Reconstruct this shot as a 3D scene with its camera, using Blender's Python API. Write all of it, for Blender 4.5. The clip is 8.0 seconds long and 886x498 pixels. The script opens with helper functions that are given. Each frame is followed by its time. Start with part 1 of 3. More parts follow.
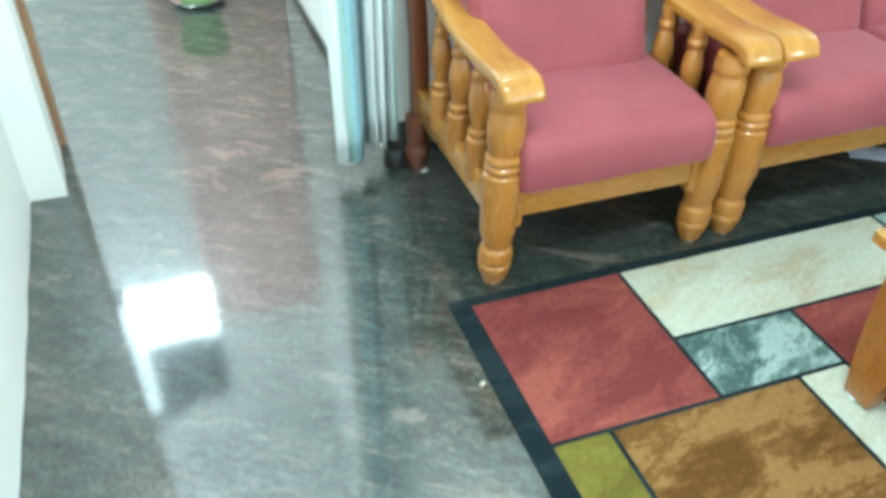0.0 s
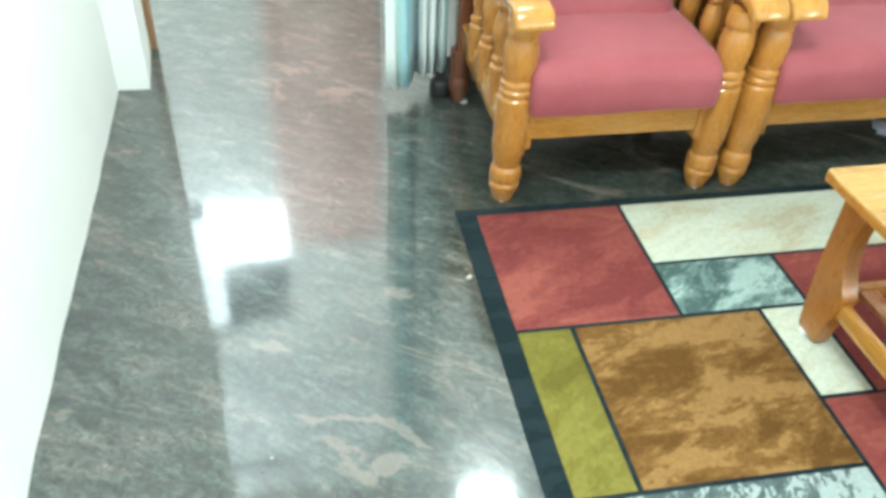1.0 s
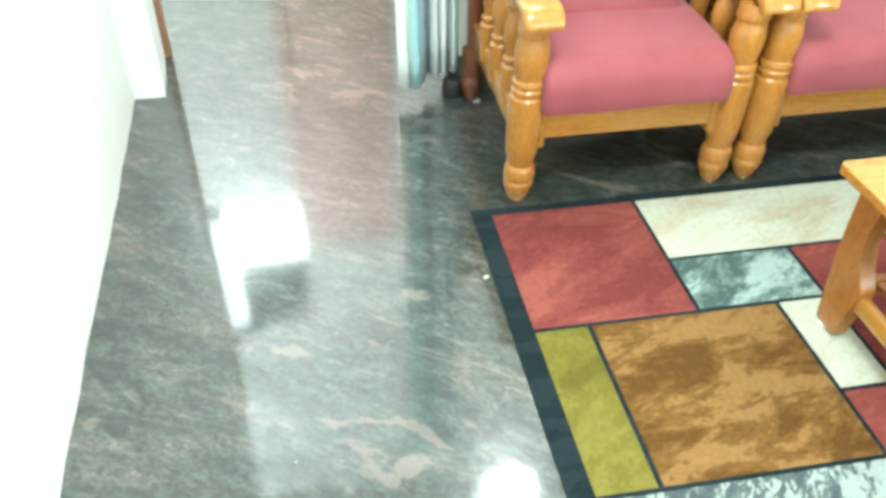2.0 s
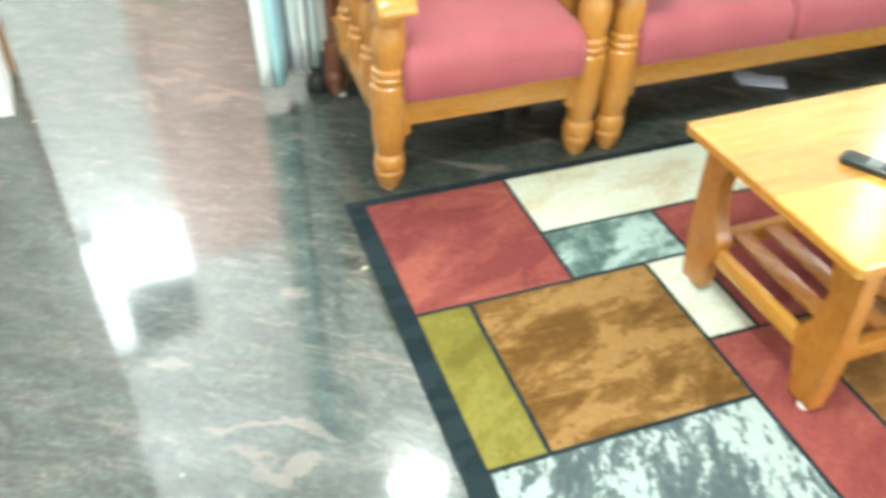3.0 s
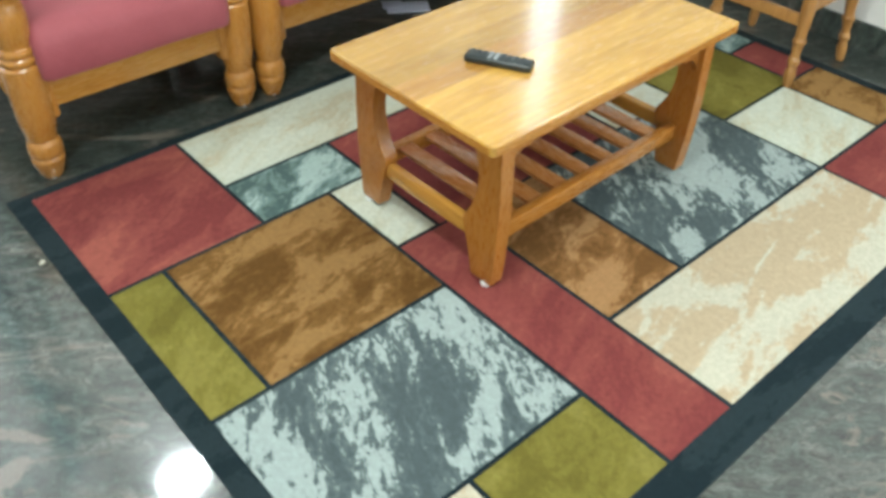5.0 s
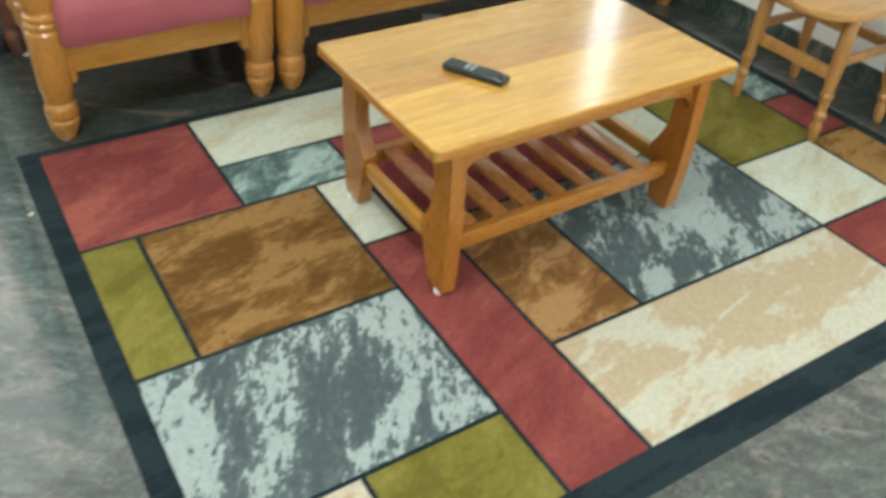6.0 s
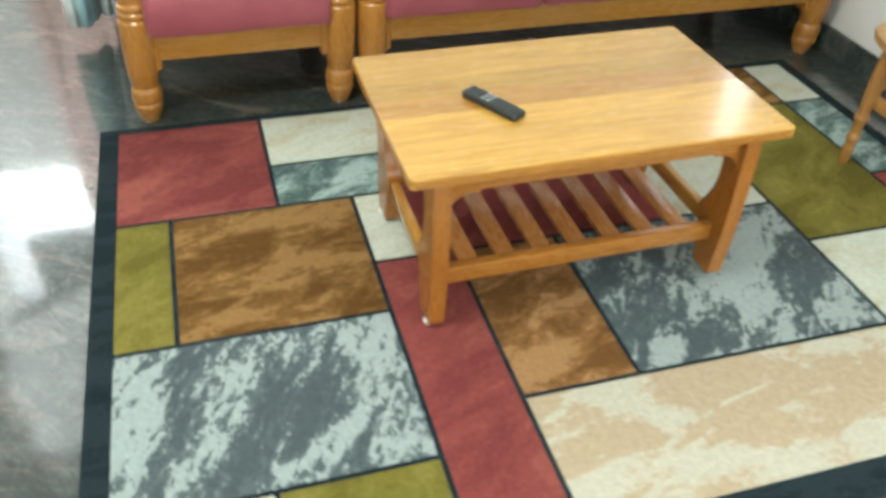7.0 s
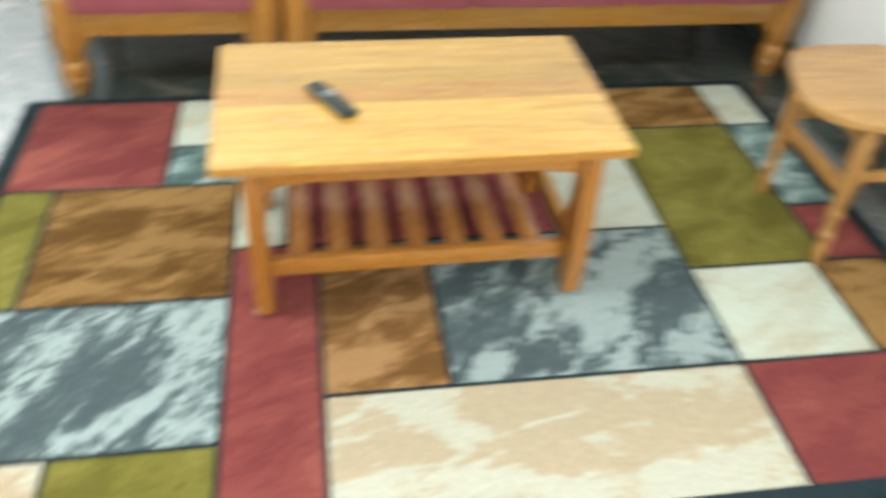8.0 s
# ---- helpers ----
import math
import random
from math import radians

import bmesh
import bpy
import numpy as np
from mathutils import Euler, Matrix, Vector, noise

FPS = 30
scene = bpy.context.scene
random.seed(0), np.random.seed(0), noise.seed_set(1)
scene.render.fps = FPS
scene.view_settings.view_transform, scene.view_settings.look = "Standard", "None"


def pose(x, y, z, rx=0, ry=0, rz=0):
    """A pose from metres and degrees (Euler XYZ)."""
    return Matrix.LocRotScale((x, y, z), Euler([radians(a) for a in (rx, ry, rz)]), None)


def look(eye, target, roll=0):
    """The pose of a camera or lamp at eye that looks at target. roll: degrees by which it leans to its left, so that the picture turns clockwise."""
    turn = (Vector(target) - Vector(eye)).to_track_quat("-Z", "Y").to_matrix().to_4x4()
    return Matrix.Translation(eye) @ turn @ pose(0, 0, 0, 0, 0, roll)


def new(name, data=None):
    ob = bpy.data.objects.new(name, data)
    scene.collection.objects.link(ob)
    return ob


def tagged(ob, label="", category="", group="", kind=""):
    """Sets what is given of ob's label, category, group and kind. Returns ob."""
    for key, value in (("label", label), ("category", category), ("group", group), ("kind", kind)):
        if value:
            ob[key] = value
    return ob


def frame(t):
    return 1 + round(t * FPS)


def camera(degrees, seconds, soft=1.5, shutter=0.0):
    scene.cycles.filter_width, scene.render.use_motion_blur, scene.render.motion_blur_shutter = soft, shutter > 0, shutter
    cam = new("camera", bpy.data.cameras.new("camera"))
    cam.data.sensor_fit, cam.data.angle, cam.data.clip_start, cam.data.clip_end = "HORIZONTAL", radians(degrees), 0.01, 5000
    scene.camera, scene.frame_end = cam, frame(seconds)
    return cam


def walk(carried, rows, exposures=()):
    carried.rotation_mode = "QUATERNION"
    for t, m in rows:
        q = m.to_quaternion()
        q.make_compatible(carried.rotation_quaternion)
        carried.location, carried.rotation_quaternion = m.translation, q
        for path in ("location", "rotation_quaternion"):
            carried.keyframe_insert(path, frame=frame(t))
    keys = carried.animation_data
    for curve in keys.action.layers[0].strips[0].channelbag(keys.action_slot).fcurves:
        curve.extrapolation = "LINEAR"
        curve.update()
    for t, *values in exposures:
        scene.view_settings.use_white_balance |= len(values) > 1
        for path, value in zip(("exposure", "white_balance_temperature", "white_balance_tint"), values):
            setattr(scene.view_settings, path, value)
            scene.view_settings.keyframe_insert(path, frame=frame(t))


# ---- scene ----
cam = camera(56.6, 8.0, soft=3.5, shutter=0.6)
PATH = [
    (0, (-0.576, -1.589, 1.429), (-0.044, -0.07, 0.241), 0.2),
    (0.5, (-0.509, -1.787, 1.406), (-0.095, -0.243, 0.203), 0.9),
    (0.8, (-0.461, -1.925, 1.410), (-0.094, -0.415, 0.231), 2.3),
    (1, (-0.43, -1.965, 1.423), (-0.123, -0.418, 0.194), 2.4),
    (1.2, (-0.412, -1.961, 1.461), (-0.132, -0.433, 0.202), 1.7),
    (2.3, (-0.433, -1.973, 1.443), (-0.153, -0.427, 0.205), -0.6),
    (2.5, (-0.421, -1.983, 1.437), (-0.111, -0.442, 0.201), -0.7),
    (3, (-0.381, -1.994, 1.432), (0.127, -0.515, 0.186), 0.1),
    (3.2, (-0.369, -1.996, 1.425), (0.224, -0.592, 0.208), 0.3),
    (3.5, (-0.354, -2.0, 1.418), (0.375, -0.62, 0.168), 0.6),
    (4, (-0.329, -2.015, 1.418), (0.605, -0.774, 0.158), 1.2),
    (4.5, (-0.324, -2.042, 1.382), (0.733, -0.924, 0.104), 1.1),
    (4.7, (-0.332, -2.058, 1.41), (0.722, -0.965, 0.109), 1.2),
    (5.8, (-0.143, -2.381, 1.415), (0.732, -1.108, 0.145), 3.5),
    (6, (-0.078, -2.368, 1.388), (0.795, -1.084, 0.129), 4.0),
    (6.2, (0.006, -2.344, 1.388), (0.845, -1.083, 0.159), 4.4),
    (6.5, (0.148, -2.321, 1.39), (0.886, -0.967, 0.117), 4.3),
    (6.8, (0.280, -2.397, 1.397), (0.821, -0.986, 0.165), 3.1),
    (7, (0.361, -2.489, 1.405), (0.839, -1.006, 0.151), 2.7),
    (7.2, (0.443, -2.570, 1.413), (0.884, -1.112, 0.195), 3.2),
    (7.5, (0.605, -2.626, 1.42), (0.973, -1.111, 0.167), 3.9),
    (7.8, (0.82, -2.61, 1.413), (1.127, -1.092, 0.147), 3.3),
    (7.9, (0.884, -2.608, 1.414), (1.181, -1.085, 0.153), 3.3),
    (7.967, (0.93, -2.602, 1.418), (1.183, -1.082, 0.154), 3.4),
    (8, (0.944, -2.599, 1.419), (1.227, -1.076, 0.155), 3.4),
    (8.033, (0.958, -2.596, 1.420), (1.275, -1.07, 0.156), 3.4),
]
EXPOSURES = [(0.0, 0.25, 5400, -9), (0.3, 0.36, 5480, -9), (1.0, 0.4, 5800, -6), (2.5, 0.68, 6100, -3), (3.0, 0.68, 6200, 0), (3.2, 0.6, 6200, 1), (3.5, 0.15, 6200, 4), (4.0, -0.28, 6300, 6),
             (4.5, -0.06, 6000, 2), (6.0, -0.27, 6250, 3), (6.5, -0.33, 6350, 2), (7.0, -0.14, 6250, 4), (7.5, -0.02, 6230, 3), (8.0, 0.1, 6050, 5)]
walk(cam, [(t, look(eye, target, roll)) for t, eye, target, roll in PATH], EXPOSURES)

# ---- world and lights ----
world = bpy.data.worlds.new("world")
scene.world = world
world.use_nodes = True
wt = world.node_tree
sky = wt.nodes.new("ShaderNodeTexSky")
sky.sky_type = "NISHITA"
sky.sun_disc = False
sky.sun_elevation, sky.sun_rotation = radians(50), radians(200)
wt.links.new(sky.outputs[0], wt.nodes["Background"].inputs[0])
wt.nodes["Background"].inputs[1].default_value = 0.1


def area_lamp(name, eye, target, sx, sy, watts, colour):
    data = bpy.data.lights.new(name, "AREA")
    data.shape, data.size, data.size_y, data.energy, data.color = "RECTANGLE", sx, sy, watts, colour
    ob = new(name, data)
    ob.matrix_world = look(eye, target)
    return ob


# window daylight and the wall lamp; southeast, passage, closet and ceiling lamps are added fill
area_lamp("window_daylight_south", (0.9, -4.21, 1.55), (0.9, 0, 1.55), 2.2, 1.2, 48, (0.97, 1.0, 0.98))
# added fill from an unseen side, softens shadows and lifts the west wall
area_lamp("fill_light_southeast", (2.77, -2.9, 1.5), (-1.0, -2.9, 1.5), 0.92, 1.1, 58, (0.97, 1.0, 0.98))
area_lamp("window_daylight_east", (2.77, 0.51, 1.575), (0.0, 0.51, 1.575), 0.19, 1.2, 4.8, (0.88, 0.95, 1.0))
area_lamp("window_daylight_far", (-0.89, 2.885, 2.13), (-0.89, 0, 2.13), 0.52, 0.46, 18, (0.94, 0.99, 1.0))
area_lamp("window_daylight_slit", (-1.215, 2.885, 2.50), (-1.215, 0, 2.50), 0.19, 1.0, 3.6, (0.96, 0.99, 1.0))
# two unseen lamps added to brighten the far wall and door for the floor's reflection
area_lamp("fill_light_passage", (-2.01, 2.2, 2.5), (0.0, 2.2, 2.5), 0.88, 1.16, 29, (0.96, 0.99, 1.0))
area_lamp("fill_light_closet", (-1.68, 1.225, 2.5), (-1.68, 3.0, 2.5), 0.56, 1.16, 54, (0.97, 0.99, 1.0))
# overhead fill added out of view to brighten the room
area_lamp("ceiling_fill_glow", (-0.1, -1.3, 2.93), (-0.1, -1.3, 0), 0.52, 0.52, 54, (0.98, 1.0, 0.96)).data.shape = "DISK"
area_lamp("wall_light_glow", (0.42, 0.765, 2.565), (0.42, -1.2, 1.2), 0.24, 0.11, 16, (0.98, 1.0, 0.98)).data.shape = "ELLIPSE"


# ---- materials ----
def mat(name, colour, rough=0.5, metal=0.0):
    m = bpy.data.materials.new(name)
    m.use_nodes = True
    b = m.node_tree.nodes["Principled BSDF"]
    b.inputs["Base Color"].default_value = (*colour, 1)
    b.inputs["Roughness"].default_value = rough
    b.inputs["Metallic"].default_value = metal
    return m


class Nodes:
    """Short hand for building a node tree."""

    def __init__(self, m):
        self.t = m.node_tree
        self.b = self.t.nodes["Principled BSDF"]

    def n(self, kind, **inputs):
        node = self.t.nodes.new("ShaderNode" + kind)
        for k, v in inputs.items():
            self.put(node.inputs[k.replace("_", " ")], v)
        return node

    def put(self, socket, v):
        if isinstance(v, bpy.types.NodeSocket):
            self.t.links.new(v, socket)
        else:
            socket.default_value = v

    def coords(self, scale=(1, 1, 1), rot=(0, 0, 0), shift=None, which="Object"):
        c = self.n("TexCoord").outputs[which]
        if shift is not None:
            v = self.n("VectorMath")
            v.operation = "ADD"
            self.put(v.inputs[0], c)
            self.put(v.inputs[1], shift)
            c = v.outputs[0]
        mp = self.n("Mapping")
        self.put(mp.inputs["Vector"], c)
        mp.vector_type = "TEXTURE"
        mp.inputs["Scale"].default_value = tuple(1 / q for q in scale)
        mp.inputs["Rotation"].default_value = rot
        return mp.outputs[0]

    def noise(self, vec, scale, detail=4.0, rough=0.55, distort=0.0):
        x = self.n("TexNoise", Vector=vec, Scale=scale, Detail=detail, Roughness=rough, Distortion=distort)
        return x.outputs[0]

    def blots(self, vec, rows, strength=0.72, ragged=0.06, grain=9.0):
        """Soft ellipses with ragged borders, added up: rows of (x, y, long radius, short radius, degrees, weight)."""
        warp = self.n("TexNoise", Vector=vec, Scale=grain, Detail=5.0, Roughness=0.65).outputs["Color"]
        away = self.n("VectorMath")
        away.operation = "MULTIPLY_ADD"
        self.put(away.inputs[0], warp)
        away.inputs[1].default_value = (ragged * 2, ragged * 2, 0)
        centred = self.n("VectorMath")
        centred.operation = "SUBTRACT"
        self.put(centred.inputs[0], vec)
        centred.inputs[1].default_value = (ragged, ragged, 0)
        self.put(away.inputs[2], centred.outputs[0])
        total = 0.0
        for x, y, ra, rb, turn, weight in rows:
            mp = self.n("Mapping", Vector=away.outputs[0])
            mp.vector_type = "TEXTURE"
            mp.inputs["Location"].default_value = (x, y, 0)
            mp.inputs["Rotation"].default_value = (0, 0, radians(turn))
            mp.inputs["Scale"].default_value = (ra * 1.5, rb * 1.5, 1)
            ball = self.n("TexGradient", Vector=mp.outputs[0])
            ball.gradient_type = "SPHERICAL"
            total = self.math("ADD", total, self.math("MULTIPLY", ball.outputs[1], weight * strength))
        return total

    def ramp(self, fac, stops):
        r = self.n("ValToRGB", Fac=fac)
        e = r.color_ramp.elements
        while len(e) < len(stops):
            e.new(0.5)
        for el, (p, c) in zip(e, stops):
            el.position, el.color = p, (*c, 1)
        return r.outputs[0]

    def grey(self, fac, stops):
        return self.ramp(fac, [(p, (v, v, v)) for p, v in stops])

    def mix(self, fac, a, b, blend="MIX"):
        x = self.n("Mix")
        x.data_type, x.blend_type = "RGBA", blend
        self.put(x.inputs[0], fac)
        for s, v in ((x.inputs[6], a), (x.inputs[7], b)):
            self.put(s, (*v, 1) if isinstance(v, tuple) and len(v) == 3 else v)
        return x.outputs[2]

    def math(self, op, a, b=0.0):
        x = self.n("Math")
        x.operation = op
        self.put(x.inputs[0], a)
        self.put(x.inputs[1], b)
        return x.outputs[0]

    def bump(self, height, strength, distance=0.002):
        x = self.n("Bump", Height=height, Strength=strength, Distance=distance)
        self.put(self.b.inputs["Normal"], x.outputs[0])

    def base(self, v):
        self.put(self.b.inputs["Base Color"], v)

    def rough(self, v):
        self.put(self.b.inputs["Roughness"], v)


# pale veins of the floor that can be told apart
PALE_VEINS = [(-0.216, -0.352, 0.06, 0.024, -12, 0.43), (-0.40, -0.752, 0.11, 0.018, -12, 0.42), (-0.28, -0.80, 0.07, 0.014, -38, 0.38), (-0.41, -0.83, 0.05, 0.018, -30, 0.34),
              (-0.317, -0.89, 0.05, 0.02, 28, 0.4), (-0.565, -0.494, 0.07, 0.03, -20, 0.32), (-0.30, 0.81, 0.08, 0.04, -10, 0.38), (-0.455, 0.99, 0.09, 0.04, -20, 0.32)]


def granite(name, gloss=0.09, veined=(), tone=1.0, fleck=0.85):
    m = mat(name, (0.08, 0.09, 0.085), gloss)
    k = Nodes(m)
    drift = radians(-36)
    flow = k.noise(k.coords((1.0, 2.6, 1), (0, 0, drift)), 2.0, 7, 0.62, 2.4)
    tones = [(0.33, (0.025, 0.034, 0.029)), (0.5, (0.046, 0.056, 0.049)), (0.62, (0.078, 0.080, 0.070)), (0.76, (0.135, 0.116, 0.094))]
    veins = k.ramp(flow, [(p, tuple(q * tone for q in c)) for p, c in tones])
    streak = k.noise(k.coords((2.4, 6, 3), (0, 0, drift)), 2.6, 7, 0.66, 1.8)
    veins = k.mix(0.6, veins, k.grey(streak, [(0.36, 0.2), (0.52, 0.5), (0.68, 0.88)]), "OVERLAY")
    mottle = k.noise(k.coords((1, 1.5, 1), (0, 0, drift)), 28, 6, 0.76, 1.4)
    veins = k.mix(fleck, veins, k.grey(mottle, [(0.37, 0.16), (0.5, 0.48), (0.64, 0.88)]), "OVERLAY")
    patch = k.noise(k.coords((1.2, 3.4, 1), (0, 0, drift), (3.7, 1.3, 0)), 2.6, 6, 0.62, 1.6)
    if veined:
        patch = k.math("ADD", patch, k.blots(k.coords(), veined, 0.72, 0.05, 11.0))
    veins = k.mix(k.grey(patch, [(0.60, 0.0), (0.68, 0.62)]), veins, (0.19, 0.158, 0.128))
    speck = k.noise(k.coords(), 190, 3, 0.7)
    k.base(k.mix(0.45, veins, k.grey(speck, [(0.3, 0.2), (0.7, 0.8)]), "OVERLAY"))
    k.rough(k.grey(k.noise(k.coords(), 5.0, 4), [(0.3, gloss * 0.8), (0.75, gloss * 1.5)]))
    k.bump(k.noise(k.coords(), 14, 2), 0.02, 0.002)
    return m


def plaster(name, colour):
    m = mat(name, colour, 0.55)
    k = Nodes(m)
    tone = k.noise(k.coords(), 1.4, 5, 0.6)
    k.base(k.mix(tone, tuple(c * 0.94 for c in colour), tuple(min(1, c * 1.04) for c in colour)))
    k.bump(k.noise(k.coords(), 85, 4, 0.6), 0.12, 0.002)
    return m


def wood(name, dark, light, rough=0.24, axis=(14, 14, 1.2), per_object=0.5, streaks=0.1):
    """Varnished teak; axis: how the grain is squeezed, the small number lies along it."""
    m = mat(name, light, rough)
    k = Nodes(m)
    rnd = k.n("ObjectInfo").outputs["Random"]
    off = k.n("CombineXYZ", X=k.math("MULTIPLY", rnd, 9.0), Y=k.math("MULTIPLY", rnd, 5.0), Z=k.math("MULTIPLY", rnd, 7.0)).outputs[0]
    grain = k.noise(k.coords(axis, (0, 0, 0), off), 2.2, 6, 0.6, 1.1)
    fine = k.noise(k.coords(tuple(a * 6 for a in axis), (0, 0, 0), off), 3.0, 4, 0.65)
    mid = tuple((a + b) / 2 for a, b in zip(dark, light))
    col = k.ramp(grain, [(0.28, dark), (0.48, mid), (0.66, light)])
    col = k.mix(streaks, col, k.grey(fine, [(0.3, 0.4), (0.7, 0.6)]), "OVERLAY")
    tone = k.math("ADD", k.math("MULTIPLY", rnd, per_object), 1.0 - per_object / 2)
    col = k.mix(1.0, col, k.n("CombineColor", Red=tone, Green=tone, Blue=tone).outputs[0], "MULTIPLY")
    k.base(col)
    k.rough(k.grey(fine, [(0.3, rough * 0.85), (0.75, rough * 1.3)]))
    k.b.inputs["Coat Weight"].default_value = 0.35
    k.b.inputs["Coat Roughness"].default_value = 0.22
    k.bump(fine, 0.02, 0.0005)
    return m


def fabric(name, colour, light):
    m = mat(name, colour, 0.62)
    k = Nodes(m)
    weave = k.noise(k.coords((1, 1, 1)), 420, 2, 0.6)
    tone = k.noise(k.coords(), 5.0, 4, 0.6)
    c = k.mix(k.grey(tone, [(0.3, 0.0), (0.7, 1.0)]), colour, light)
    k.base(k.mix(0.35, c, k.grey(weave, [(0.3, 0.25), (0.7, 0.75)]), "OVERLAY"))
    k.b.inputs["Specular IOR Level"].default_value = 0.32
    k.b.inputs["Sheen Weight"].default_value = 0.35
    k.b.inputs["Sheen Roughness"].default_value = 0.4
    k.b.inputs["Sheen Tint"].default_value = (1.0, 0.75, 0.78, 1)
    k.bump(weave, 0.25, 0.001)
    return m


def rug_dye(name, colours, edges, turn, stretch=3.2, size=3.4, soft=0.012, crumb=0.24, blots=(), strength=0.72):
    """Carpet pile printed like marbled stone: cloudy bands with ragged borders."""
    m = mat(name, colours[0], 0.95)
    k = Nodes(m)
    rnd = k.n("ObjectInfo").outputs["Random"]
    off = k.n("CombineXYZ", X=k.math("MULTIPLY", rnd, 13.0), Y=k.math("MULTIPLY", rnd, 29.0), Z=k.math("MULTIPLY", rnd, 3.0)).outputs[0]
    cloud = k.noise(k.coords((1, stretch, 1), (0, 0, radians(turn)), off), size, 8, 0.63, 0.6)
    broad = k.noise(k.coords((1, 1, 1), (0, 0, 0), off), size * 0.7, 3, 0.5, 0.2)
    crumbs = k.noise(k.coords((1, 1.7, 1), (0, 0, radians(turn)), off), 40, 4, 0.75)
    fac = k.math("ADD", k.math("ADD", k.math("MULTIPLY", cloud, 0.8), k.math("MULTIPLY", broad, 0.2)), k.math("MULTIPLY", k.math("SUBTRACT", crumbs, 0.5), crumb))
    if blots:
        calm = k.math("ADD", k.math("MULTIPLY", k.math("SUBTRACT", fac, 0.5), 1.0), 0.5)
        fac = k.math("ADD", calm, k.blots(k.coords(), blots, strength))
    stops = []
    for i, c in enumerate(colours):
        if i:
            stops.append((edges[i - 1] + soft, c))
        if i < len(edges):
            stops.append((edges[i] - soft, c))
    col = k.ramp(fac, stops)
    pile = k.noise(k.coords(), 260, 3, 0.7)
    tufts = k.noise(k.coords(), 70, 3, 0.6)
    col = k.mix(0.35, col, k.grey(pile, [(0.3, 0.3), (0.7, 0.7)]), "OVERLAY")
    col = k.mix(0.3, col, k.grey(tufts, [(0.3, 0.35), (0.7, 0.65)]), "OVERLAY")
    k.base(col)
    k.b.inputs["Specular IOR Level"].default_value = 0.12
    k.bump(pile, 0.5, 0.003)
    return m


FLOOR = granite("polished_granite", 0.07, PALE_VEINS)
# a clear gloss under a faint wide one, which imitates lens glare round reflected lamps
for socket, value in (("IOR", 1.62), ("Specular IOR Level", 0.85), ("Coat Weight", 0.46), ("Coat Roughness", 0.28)):
    FLOOR.node_tree.nodes["Principled BSDF"].inputs[socket].default_value = value
SKIRT = granite("skirting_granite", 0.16, (), 1.5, 0.35)
WALL = plaster("white_plaster", (0.82, 0.81, 0.775))
CEIL = plaster("ceiling_paint", (0.85, 0.85, 0.84))
TEAK = wood("teak_legs", (0.345, 0.142, 0.024), (0.43, 0.19, 0.035), 0.26, (16, 16, 2.0), 0.12)
TEAK_X = wood("teak_rails", (0.37, 0.16, 0.027), (0.48, 0.235, 0.046), 0.26, (1.6, 16, 16), 0.12)
TEAK_Y = wood("teak_arms", (0.37, 0.162, 0.025), (0.50, 0.25, 0.047), 0.2, (16, 1.8, 16), 0.1)
PLANK = wood("teak_tabletop", (0.345, 0.172, 0.029), (0.54, 0.315, 0.066), 0.24, (1.3, 15, 15), 0.40, 0.14)
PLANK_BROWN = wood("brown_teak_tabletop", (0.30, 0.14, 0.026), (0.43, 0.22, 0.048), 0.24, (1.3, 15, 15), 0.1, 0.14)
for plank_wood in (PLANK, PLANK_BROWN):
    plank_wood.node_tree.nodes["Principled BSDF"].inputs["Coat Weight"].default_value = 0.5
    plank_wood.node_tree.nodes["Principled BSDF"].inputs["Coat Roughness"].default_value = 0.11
STOOL = wood("pale_teak", (0.28, 0.125, 0.03), (0.45, 0.225, 0.065), 0.32, (14, 14, 2), 0.1)
STOOL_SEAT = wood("pale_teak_seat", (0.33, 0.16, 0.042), (0.50, 0.275, 0.085), 0.3, (2, 16, 14), 0.1)
# dark reddish rear wood, with the shade behind the seats also in its colour
REARWOOD_SHADED = wood("shaded_rear_leg_wood", (0.09, 0.027, 0.011), (0.16, 0.05, 0.02), 0.3, (16, 16, 2), 0.1)
FRAMEWOOD = wood("door_frame_wood", (0.22, 0.11, 0.05), (0.36, 0.2, 0.1), 0.4, (16, 16, 1.5), 0.1)
REDWOOD = wood("red_door_wood", (0.76, 0.48, 0.43), (0.84, 0.57, 0.52), 0.4, (16, 16, 1.5), 0.1)
ROSE = fabric("rose_upholstery", (0.258, 0.056, 0.067), (0.315, 0.079, 0.09))
RUG_BLACK = rug_dye("rug_black", [(0.010, 0.018, 0.022), (0.017, 0.027, 0.031)], [0.5], 0)
RUG_RED = rug_dye("rug_red", [(0.165, 0.037, 0.035), (0.198, 0.049, 0.042), (0.238, 0.067, 0.053)], [0.46, 0.56], 28, 2.4, 3.0, 0.03)
RUG_CREAM = rug_dye("rug_cream", [(0.475, 0.465, 0.375), (0.445, 0.395, 0.295), (0.405, 0.31, 0.20)], [0.455, 0.515], 20, 2.4, 3.0, 0.024)
RUG_IVORY = rug_dye("rug_ivory", [(0.49, 0.51, 0.42), (0.465, 0.465, 0.36), (0.43, 0.385, 0.275)], [0.49, 0.57], 24, 3.0, 3.6, 0.025)
RUG_TEAL = rug_dye("rug_teal", [(0.07, 0.108, 0.10), (0.145, 0.205, 0.19), (0.31, 0.39, 0.36)], [0.46, 0.54], 35, 1.9, 7.0, 0.024, 0.32)
